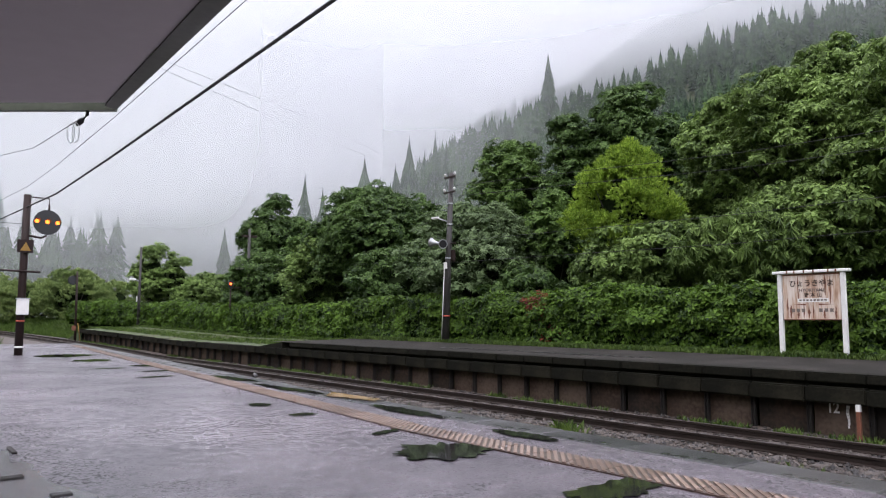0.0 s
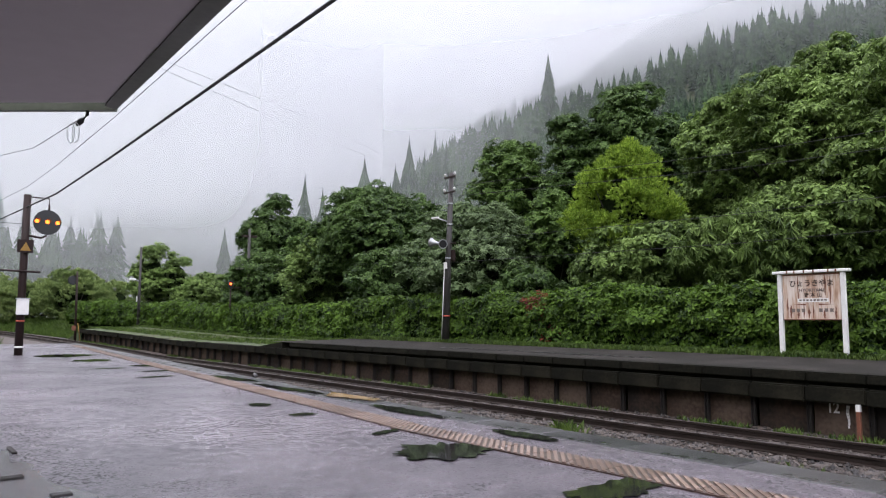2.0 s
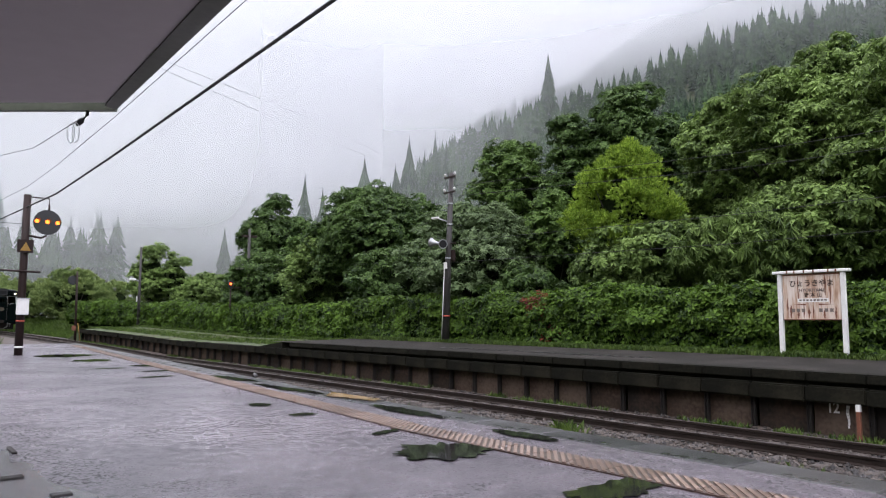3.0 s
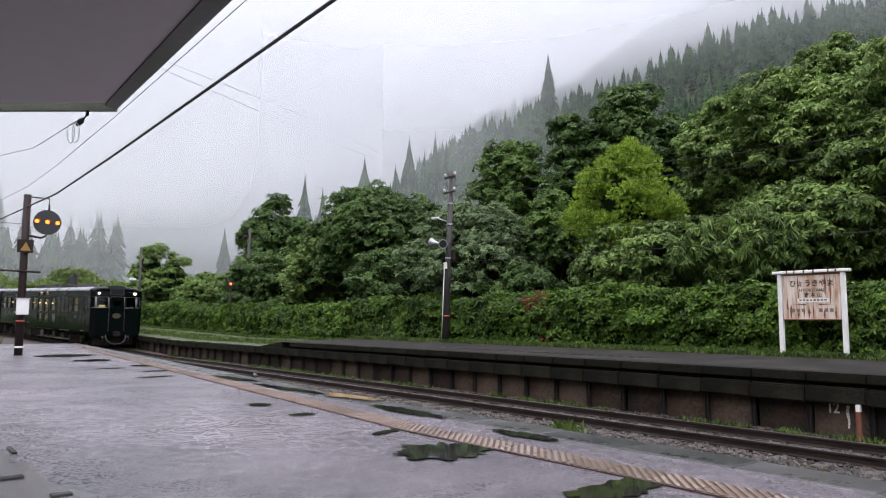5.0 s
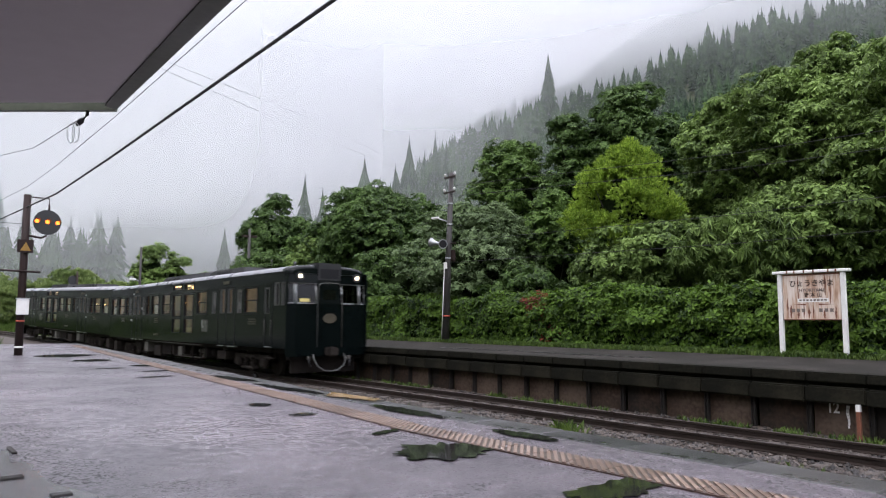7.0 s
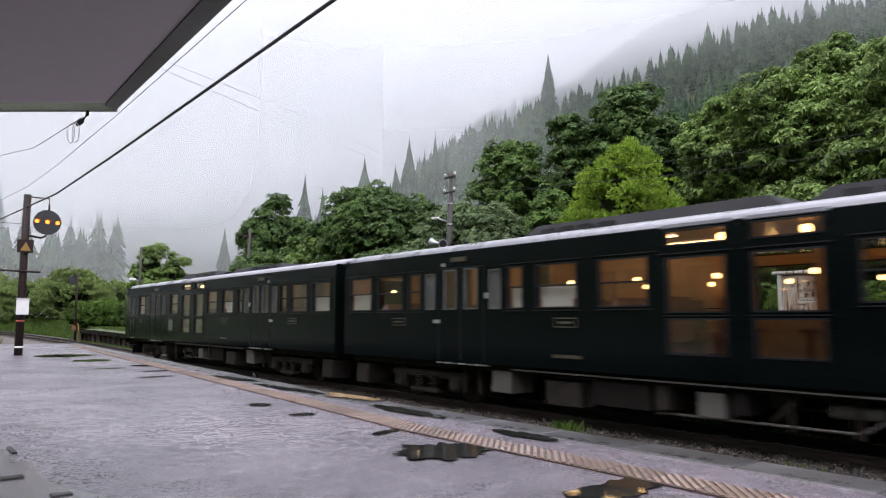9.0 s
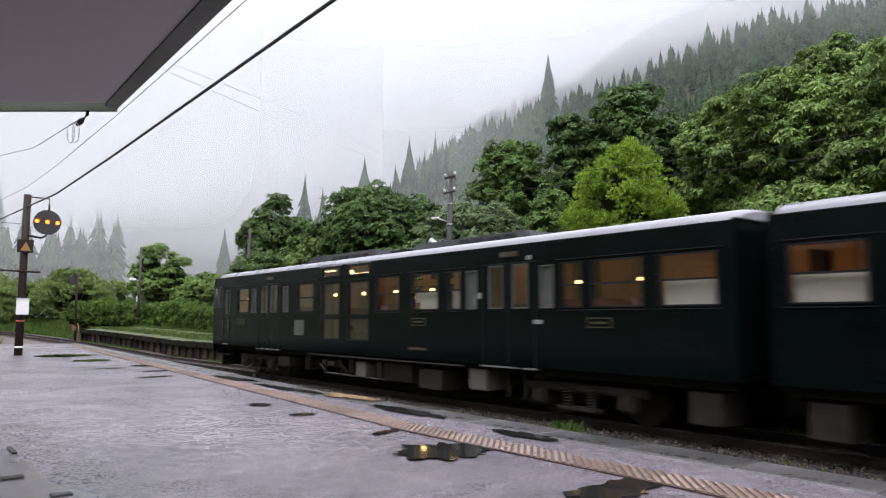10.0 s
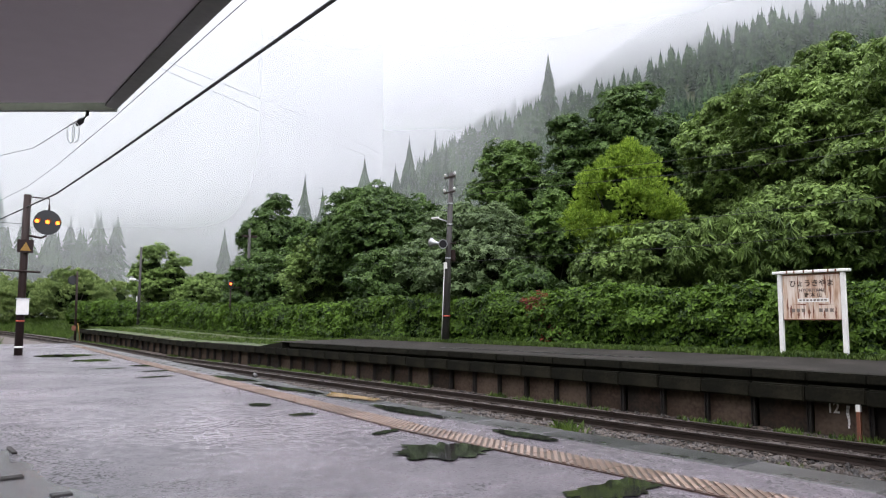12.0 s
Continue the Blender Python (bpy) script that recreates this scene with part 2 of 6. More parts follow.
def box(bm, x0, x1, y0, y1, z0, z1, m=None):
    v = [bm.verts.new((x, y, z)) for x in (x0, x1) for y in (y0, y1) for z in (z0, z1)]
    if m is not None:
        for a in v:
            a.co = m @ a.co
    for f in ((0, 1, 3, 2), (4, 6, 7, 5), (0, 4, 5, 1), (2, 3, 7, 6), (0, 2, 6, 4), (1, 5, 7, 3)):
        bm.faces.new([v[i] for i in f])
    return v


def boxes(*rows):
    bm = bmesh.new()
    for r in rows:
        box(bm, *r)
    return bm


def soft_box(x0, x1, y0, y1, z0, z1, r=0.01, seg=2):
    bm = boxes((x0, x1, y0, y1, z0, z1))
    bmesh.ops.bevel(bm, geom=bm.edges[:], offset=r, segments=seg, affect="EDGES")
    return bm


def tube(bm, pts, radii, seg=8, cap=True):
    """A round tube along points, with its radius at each."""
    pts = [Vector(q) for q in pts]
    if not hasattr(radii, "__len__"):
        radii = [radii] * len(pts)
    rings = []
    for i, q in enumerate(pts):
        d = (pts[min(i + 1, len(pts) - 1)] - pts[max(i - 1, 0)]).normalized()
        a = d.orthogonal().normalized() if abs(d.z) > 0.9 else d.cross(Vector((0, 0, 1))).normalized()
        b = d.cross(a)
        rings.append([bm.verts.new(q + (a * math.cos(w) + b * math.sin(w)) * radii[i]) for w in [2 * math.pi * j / seg for j in range(seg)]])
    for r0, r1 in zip(rings, rings[1:]):
        for j in range(seg):
            f = bm.faces.new((r0[j], r0[(j + 1) % seg], r1[(j + 1) % seg], r1[j]))
            f.smooth = True
    if cap:
        bm.faces.new(rings[0][::-1])
        bm.faces.new(rings[-1])
    return bm


def tubed(pts, radii, seg=8):
    return tube(bmesh.new(), pts, radii, seg)


def raw_mesh(name, verts, faces, material, smooth=False):
    """A mesh from arrays: faces all of one size."""
    me = bpy.data.meshes.new(name)
    verts, faces = np.asarray(verts, dtype=np.float32), np.asarray(faces, dtype=np.int32)
    k = faces.shape[1]
    me.vertices.add(len(verts))
    me.vertices.foreach_set("co", verts.ravel())
    me.loops.add(faces.size)
    me.loops.foreach_set("vertex_index", faces.ravel())
    me.polygons.add(len(faces))
    me.polygons.foreach_set("loop_start", np.arange(0, faces.size, k, dtype=np.int32))
    me.polygons.foreach_set("loop_total", np.full(len(faces), k, dtype=np.int32))
    me.polygons.foreach_set("use_smooth", np.full(len(faces), smooth))
    me.update(calc_edges=True)
    me.validate()
    me.materials.append(material)
    return me


def mesh_part(name, me, parent=None, label=""):
    ob = new(name, me)
    ob.parent = parent
    if label:
        tagged(ob, label)
    return ob


def ramp01(a, lo, hi):
    t = np.clip((a - lo) / (hi - lo), 0, 1)
    return t * t * (3 - 2 * t)


# ---- the line of the track: straight, then a left-hand curve that climbs ----
D = 11.475
S0, RADIUS, GRADE = 36.0, 220.0, 0.024


def on_track(s, off=0.0, z=0.0):
    """The point s metres along the line, off metres to its far side, z above the rail heads."""
    if s <= S0:
        return Vector((D + off, s, z))
    a = min((s - S0) / RADIUS, 1.2)
    rise = GRADE * max(0.0, s - S0 - 3)
    c = Vector((D - RADIUS, S0, 0))
    return c + Vector(((RADIUS + off) * math.cos(a), (RADIUS + off) * math.sin(a), z + rise))


def sweep(bm, profile, s_list, closed=True):
    """Carries a profile of (off, z) along the track."""
    rings = [[bm.verts.new(on_track(s, o, z)) for o, z in profile] for s in s_list]
    n = len(profile)
    for a, b in zip(rings, rings[1:]):
        for j in range(n if closed else n - 1):
            bm.faces.new((a[j], a[(j + 1) % n], b[(j + 1) % n], b[j]))
    if closed:
        bm.faces.new(rings[0])
        bm.faces.new(rings[-1][::-1])
    bmesh.ops.recalc_face_normals(bm, faces=bm.faces[:])
    return bm


def steps(a, b, d):
    n = max(1, round((b - a) / d))
    return [a + (b - a) * i / n for i in range(n + 1)]


# ---- ground, valley and hillsides ----
def off_track(x, y):
    """Distance beyond the track's centre line and climb of the line there, for arrays."""
    cx = D - RADIUS
    a = np.arctan2(y - S0, x - cx)
    r = np.hypot(x - cx, y - S0) - RADIUS
    off = np.where(y > S0, r, x - D)
    s = np.where(y > S0, S0 + RADIUS * np.clip(a, 0, 1.2), y)
    return off, GRADE * np.clip(s - S0 - 3, 0, 90)


def hill_foot(y):
    return 60 + 30 * ramp01(y, 80, 230) + 4 * np.sin(y * 0.04)


HILL = 1.75


def ground_z(x, y):
    off, rise = off_track(x, y)
    bank = ramp01(off, 1.9, 3.0) * (1 - ramp01(y, 56, 62))
    z = rise - 0.34 + bank * 0.95 + ramp01(off, 5.5, 9) * 0.75
    z = z - ramp01(-off, 9, 30) * 0.2
    wob = 3.0 * np.sin(x * 0.045 + 1.3) * np.cos(y * 0.037) + 1.8 * np.sin(x * 0.11 + y * 0.07)
    off_h, _ = off_track(x / HILL, y / HILL)
    hill = np.clip(off_h - hill_foot(y / HILL), 0, None)
    z = z + HILL * np.minimum(hill, 220) * 0.655 + ramp01(hill, 0, 40) * wob
    far = np.clip(y - 235 - 0.3 * np.abs(x - 20), 0, None)
    z = np.maximum(z, -0.5 + np.minimum(far, 260) * 0.2)
    # unseen slope on the left, added so the train mirrors ground instead of sky
    back = np.clip(-x - 34, 0, None)
    return z + np.minimum(back, 120) * 0.75


def build_ground():
    u = np.linspace(-1, 1, 61)
    outer = np.sign(u) * (np.abs(u) ** 2.2) * 2400
    xs = np.unique(np.round(np.concatenate([outer[np.abs(outer) > 60], np.arange(-60, 8, 4), np.arange(8, 26, 0.5), np.arange(26, 60, 2), np.arange(60, 620, 8)]), 2))
    ys = np.unique(np.round(np.concatenate([outer[np.abs(outer) > 60], np.arange(-60, 0, 4), np.arange(0, 90, 1.5), np.arange(90, 640, 9)]), 2))
    gx, gy = np.meshgrid(xs, ys)
    gz = ground_z(gx, gy)
    nx, ny = len(xs), len(ys)
    i = np.arange(nx * ny).reshape(ny, nx)
    faces = np.stack([i[:-1, :-1], i[:-1, 1:], i[1:, 1:], i[1:, :-1]], -1).reshape(-1, 4)
    me = raw_mesh("ground", np.stack([gx, gy, gz], -1).reshape(-1, 3), faces, M_soil, True)
    tagged(mesh_part("ground", me), "grassy brown valley floor rising into hillsides", "ground", kind="structure")


build_ground()


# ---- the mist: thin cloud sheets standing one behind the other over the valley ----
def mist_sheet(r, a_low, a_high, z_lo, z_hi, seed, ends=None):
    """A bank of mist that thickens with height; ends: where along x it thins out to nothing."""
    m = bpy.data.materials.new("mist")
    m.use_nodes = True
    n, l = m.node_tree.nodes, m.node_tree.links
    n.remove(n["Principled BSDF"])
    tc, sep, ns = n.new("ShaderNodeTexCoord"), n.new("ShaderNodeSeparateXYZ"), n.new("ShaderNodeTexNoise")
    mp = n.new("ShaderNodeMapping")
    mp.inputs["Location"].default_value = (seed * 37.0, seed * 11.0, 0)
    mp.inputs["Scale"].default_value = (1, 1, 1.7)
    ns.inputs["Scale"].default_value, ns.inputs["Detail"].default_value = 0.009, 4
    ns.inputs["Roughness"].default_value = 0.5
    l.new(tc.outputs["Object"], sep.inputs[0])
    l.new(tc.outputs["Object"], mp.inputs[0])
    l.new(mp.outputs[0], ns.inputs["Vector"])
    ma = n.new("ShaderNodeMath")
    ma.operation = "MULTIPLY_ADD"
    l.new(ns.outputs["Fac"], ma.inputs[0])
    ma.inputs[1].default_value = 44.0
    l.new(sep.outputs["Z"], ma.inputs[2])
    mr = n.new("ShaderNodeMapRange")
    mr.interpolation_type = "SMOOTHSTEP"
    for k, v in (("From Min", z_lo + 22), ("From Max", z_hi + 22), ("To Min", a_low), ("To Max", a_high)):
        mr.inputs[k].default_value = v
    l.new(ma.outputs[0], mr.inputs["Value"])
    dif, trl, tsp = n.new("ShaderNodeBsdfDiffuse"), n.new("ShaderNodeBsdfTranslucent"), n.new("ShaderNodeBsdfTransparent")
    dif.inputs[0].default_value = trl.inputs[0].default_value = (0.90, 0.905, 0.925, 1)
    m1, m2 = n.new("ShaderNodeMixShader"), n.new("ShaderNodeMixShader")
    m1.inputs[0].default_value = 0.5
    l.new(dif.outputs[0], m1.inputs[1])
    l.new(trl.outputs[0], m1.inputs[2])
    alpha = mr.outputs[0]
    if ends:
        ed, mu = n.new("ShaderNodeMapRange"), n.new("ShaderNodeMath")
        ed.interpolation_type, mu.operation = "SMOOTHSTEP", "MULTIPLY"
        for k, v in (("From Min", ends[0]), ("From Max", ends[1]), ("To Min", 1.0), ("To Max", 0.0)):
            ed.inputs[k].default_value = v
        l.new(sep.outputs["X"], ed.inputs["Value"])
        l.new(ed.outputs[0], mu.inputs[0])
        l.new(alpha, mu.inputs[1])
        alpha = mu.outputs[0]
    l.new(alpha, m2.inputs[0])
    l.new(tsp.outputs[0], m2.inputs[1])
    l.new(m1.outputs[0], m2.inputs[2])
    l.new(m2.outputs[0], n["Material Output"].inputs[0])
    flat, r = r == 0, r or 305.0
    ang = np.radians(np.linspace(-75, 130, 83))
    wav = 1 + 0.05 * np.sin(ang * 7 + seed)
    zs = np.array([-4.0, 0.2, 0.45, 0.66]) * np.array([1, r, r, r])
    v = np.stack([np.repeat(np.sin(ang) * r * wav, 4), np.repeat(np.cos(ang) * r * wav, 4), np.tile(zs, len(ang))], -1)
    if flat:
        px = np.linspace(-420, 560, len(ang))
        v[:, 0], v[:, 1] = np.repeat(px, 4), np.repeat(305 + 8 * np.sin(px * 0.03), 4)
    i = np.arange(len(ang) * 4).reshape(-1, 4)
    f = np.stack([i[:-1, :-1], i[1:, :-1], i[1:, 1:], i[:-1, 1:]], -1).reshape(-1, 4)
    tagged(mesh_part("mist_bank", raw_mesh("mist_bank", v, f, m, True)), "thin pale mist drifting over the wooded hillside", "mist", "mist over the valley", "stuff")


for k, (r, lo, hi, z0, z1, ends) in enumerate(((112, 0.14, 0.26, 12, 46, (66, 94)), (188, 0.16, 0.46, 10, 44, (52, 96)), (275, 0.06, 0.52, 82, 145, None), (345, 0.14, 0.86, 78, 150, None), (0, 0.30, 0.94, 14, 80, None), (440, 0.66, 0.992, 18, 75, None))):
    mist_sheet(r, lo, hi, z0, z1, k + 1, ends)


# ---- near platform ----
ZP = 0.76


def edge_x(y):
    return 5.47 if y < 9.5 else 5.47 + 0.074 * (y - 9.5)


def build_near_platform():
    ys = [-14, 0, 2, 4, 6, 8, 9.5] + [9.5 + 2.0 * i for i in range(1, 13)] + [36.5]
    bm = bmesh.new()
    fine = steps(-14, 36.5, 0.5)
    rows = []
    for y in fine:
        xe = edge_x(y) - 0.42
        rows.append([bm.verts.new((x, y, ZP + 0.006 * noise.noise((x * 0.7, y * 0.7, 3)) - 0.012 * max(0, y - 30) * (x < 2))) for x in np.linspace(-9, xe, 30)])
    for a, b in zip(rows, rows[1:]):
        for j in range(29):
            bm.faces.new((a[j], a[j + 1], b[j + 1], b[j])).smooth = True
    deck = part("platform", bm, M_asphalt)
    tagged(deck, "rain-wet dark asphalt platform surface with puddles", "platform", kind="structure")
    bm = bmesh.new()
    left = [bm.verts.new((edge_x(y) - 0.3, y, ZP - 0.2)) for y in ys] + [bm.verts.new((-9, 36.6, ZP - 0.25))]
    low = [bm.verts.new((v.co.x, v.co.y, -0.45)) for v in left]
    for i in range(len(left) - 1):
        bm.faces.new((left[i], low[i], low[i + 1], left[i + 1]))
    ob = part("platform_wall", bm, M_panel)
    so = ob.modifiers.new("thick", "SOLIDIFY")
    so.thickness = 0.2
    tagged(ob, "stained concrete retaining wall under the platform edge", "wall", kind="structure")
    # edge slabs, one by one
    y, k = -6.0, 0
    coping = tagged(new("platform_edge"), "row of wet pale concrete edge slabs", "platform edge", kind="structure")
    while y < 36:
        ln = 1.0
        ob = part("slab", soft_box(-0.20, 0.215, 0.004, ln - 0.008, -0.22, 0.0, 0.012, 1), M_concrete, coping)
        ob.matrix_basis = pose(edge_x(y) - 0.21, y, ZP + 0.006 + 0.004 * math.sin(k * 2.3), 0, 0.3 * math.sin(k * 1.7), -math.degrees(math.atan(0.074 if y > 9.5 else 0)))
        y += ln
        k += 1
    return deck


build_near_platform()


def clip_poly(poly, axis, lim, keep_less):
    out = []
    for a, b in zip(poly, poly[1:] + poly[:1]):
        ina, inb = ((a[axis] <= lim) == keep_less), ((b[axis] <= lim) == keep_less)
        if ina:
            out.append(a)
        if ina != inb:
            t = (lim - a[axis]) / (b[axis] - a[axis])
            out.append((a[0] + (b[0] - a[0]) * t, a[1] + (b[1] - a[1]) * t))
    return out


def build_tactile():
    w, ln, pitch = 0.335, 0.38, 0.076
    strip = tagged(new("tactile_strip"), "worn orange-pink tactile paving strip with diagonal bars", "tactile paving", kind="structure")
    base = boxes((-w / 2, w / 2, 0.003, ln - 0.003, -0.03, 0.0))
    tile = part("tile", base, M_tile, strip)
    bars = bmesh.new()
    for i in range(-6, 6):
        y0 = i * pitch + 0.01
        poly = [(-w / 2, y0), (-w / 2, y0 + 0.040), (w / 2, y0 + 0.040 + w), (w / 2, y0 + w)]
        for ax, lim, less in ((1, 0.004, False), (1, ln - 0.004, True), (0, -w / 2 + 0.012, False), (0, w / 2 - 0.012, True)):
            poly = clip_poly(poly, ax, lim, less) if poly else poly
        if len(poly) > 2:
            top = [bars.verts.new((a, b, 0.006)) for a, b in poly]
            low = [bars.verts.new((a, b, -0.002)) for a, b in poly]
            bars.faces.new(top)
            for j in range(len(top)):
                bars.faces.new((top[j], low[j], low[(j + 1) % len(top)], top[(j + 1) % len(top)]))
    bmesh.ops.recalc_face_normals(bars, faces=bars.faces[:])
    bar = part("bar", bars, M_bar, tile, "pale worn raised diagonal bars")
    y, first = 1.2, True
    while y < 33:
        turn = -math.degrees(math.atan(0.087)) if y > 5.8 else 0
        m = pose(4.325 + 0.087 * max(0.0, y - 5.8), y, ZP + 0.012, 0, 0, turn)
        if first:
            tile.matrix_basis = m
            first = False
        else:
            t2 = copy_thing(tile, m)
        y += ln


build_tactile()


def build_puddles():
    rnd = random.Random(5)
    # centre x, y, half-lengths across and along, turn
    spots = [(3.80, 4.78, 0.42, 0.34, -20), (3.78, 3.06, 0.44, 0.18, 8), (4.65, 20.8, 0.5, 0.55, -20), (0.62, 5.6, 0.42, 1.9, 4), (4.8, 15.8, 0.4, 0.12, 0),
             (3.95, 8.8, 0.12, 0.16, 10), (4.0, 5.95, 0.22, 0.06, 20), (3.95, 7.6, 0.16, 0.10, 0), (4.2, 17.2, 0.35, 0.10, 0), (4.3, 14.2, 0.35, 0.10, 10),
             (5.05, 7.2, 0.13, 0.75, -2), (5.2, 10.5, 0.13, 1.0, 3), (5.3, 13.0, 0.16, 0.8, 4), (4.9, 5.0, 0.12, 0.4, 0), (5.1, 17.8, 0.3, 0.3, 0), (4.6, 24.0, 0.8, 0.8, 0)]
    for x, y, a, b, turn in spots:
        bm = bmesh.new()
        ph = rnd.random() * 9
        ring = []
        for i in range(96):
            w = 2 * math.pi * i / 96
            r = 1 + 0.30 * noise.noise((math.cos(w) * 1.4 + ph, math.sin(w) * 1.4, ph)) + 0.34 * noise.noise((math.cos(w) * 5 + ph, math.sin(w) * 5, ph)) + 0.10 * noise.noise((math.cos(w) * 16 + ph, math.sin(w) * 16, ph))
            ring.append(bm.verts.new((a * r * math.cos(w), b * r * math.sin(w), 0)))
        bm.faces.new(ring)
        ob = part("puddle", bm, M_film if x < 2 else M_water)
        ob.matrix_basis = pose(x, y, ZP + 0.0115, 0, 0, turn)
        tagged(ob, "still rainwater puddle lying on the asphalt platform", "puddle", "puddles on the platform")


build_puddles()

# ---- track ----
S_TRACK = [-14, 0, 12, 24, 36] + steps(38, 150, 2.0)


def build_track():
    prof = [(-0.065, -0.14), (0.065, -0.14), (0.065, -0.128), (0.012, -0.112), (0.012, -0.042), (0.032, -0.034), (0.032, -0.004), (0.026, 0.0), (-0.026, 0.0), (-0.032, -0.004), (-0.032, -0.034), (-0.012, -0.042), (-0.012, -0.112), (-0.065, -0.128)]
    for sgn in (-1, 1):
        rail = thing("rail", "rust-brown steel running rail on wooden sleepers", "rail", group="rails", kind="structure")
        part("rail_body", sweep(bmesh.new(), [(o + sgn * 0.565, z) for o, z in prof], S_TRACK), M_rail, rail)
        part("rail_head", sweep(bmesh.new(), [(o + sgn * 0.565, z) for o, z in ((-0.022, -0.002), (0.022, -0.002), (0.022, 0.002), (-0.022, 0.002))], S_TRACK), M_railtop, rail, "bright worn running surface")
    bed = tagged(new("sleepers"), "row of old dark wooden sleepers in ballast", "sleeper", kind="structure")
    first = None
    for i, s in enumerate(steps(-3, 70, 0.66)):
        c, c2 = on_track(s), on_track(s + 0.1)
        m = Matrix.Translation((c.x, c.y, c.z)) @ pose(0, 0, 0, 0, 0, math.degrees(math.atan2(c2.y - c.y, c2.x - c.x)) - 90)
        if first is None:
            first = part("sleeper", soft_box(-1.05, 1.05, -0.1, 0.1, -0.28, -0.142, 0.012, 1), M_sleeper, bed)
            plate = part("tie_plate", boxes((-0.67, -0.46, -0.07, 0.07, -0.142, -0.128), (0.46, 0.67, -0.07, 0.07, -0.142, -0.128)), M_rail, first)
            first.matrix_basis = m
        else:
            copy_thing(first, m)
    # ballast bed
    offs = [-6.2, -5, -4, -3.2, -2.6, -2.2, -1.9, -1.6, -1.3, -1.05, -0.8, -0.65, -0.5, -0.3, 0, 0.3, 0.5, 0.65, 0.8, 1.05, 1.3, 1.5, 1.7]
    bm = bmesh.new()
    rows = []
    for s in steps(-6, 30, 0.25) + steps(31, 120, 1.0):
        row = []
        for o in offs:
            z = -0.17 - 0.22 * float(ramp01(-o, 1.6, 3.5)) + 0.03 * noise.noise((o * 3, s * 2, 1)) + 0.03 * noise.noise((o * 9, s * 8, 4))
            if o > 1.2:
                z += 0.10 * (o - 1.2)
            row.append(bm.verts.new(on_track(s, o, z)))
        rows.append(row)
    for a, b in zip(rows, rows[1:]):
        for j in range(len(offs) - 1):
            bm.faces.new((a[j], a[j + 1], b[j + 1], b[j])).smooth = True
    tagged(part("ballast_bed", bm, M_ballast), "weedy brown ballast bed between the platforms", "ballast", kind="structure")
    # loose stones
    rs = np.random.RandomState(3)
    n = 15000
    s = 2 + 34 * rs.rand(n) ** 1.5
    o = np.where(rs.rand(n) < 0.45, -2.4 + 1.75 * rs.rand(n), np.where(rs.rand(n) < 0.5, 0.75 + 0.9 * rs.rand(n), -0.5 + rs.rand(n)))
    size = 0.02 + 0.035 * rs.rand(n) ** 2
    proto = np.array([(1, 0, 0), (-1, 0, 0), (0, 1, 0), (0, -1, 0), (0, 0, 0.8), (0, 0, -0.8)], dtype=float)
    tri = np.array([(0, 2, 4), (2, 1, 4), (1, 3, 4), (3, 0, 4), (2, 0, 5), (1, 2, 5), (3, 1, 5), (0, 3, 5)])
    jit = proto[None] * (0.6 + 0.8 * rs.rand(n, 6, 1)) * size[:, None, None]
    a = rs.rand(n) * 6.28
    ca, sa = np.cos(a)[:, None], np.sin(a)[:, None]
    vx = jit[..., 0] * ca - jit[..., 1] * sa + (D + o)[:, None]
    vy = jit[..., 0] * sa + jit[..., 1] * ca + s[:, None]
    z0 = -0.155 - 0.22 * ramp01(-o, 1.6, 3.5) + np.where(o > 1.2, 0.10 * (o - 1.2), 0)
    v = np.stack([vx, vy, jit[..., 2] + z0[:, None]], -1).reshape(-1, 3)
    f = (tri[None] + 6 * np.arange(n)[:, None, None]).reshape(-1, 3)
    tagged(mesh_part("ballast_stones", raw_mesh("ballast_stones", v, f, M_ballast)), "loose angular brown track ballast stones", "ballast", kind="stuff")


build_track()


# ---- far platform: old low wall with a raised coping ----
ZL, ZU = 0.73, 0.97
S_END, S_RAISE = 57.0, 28.2


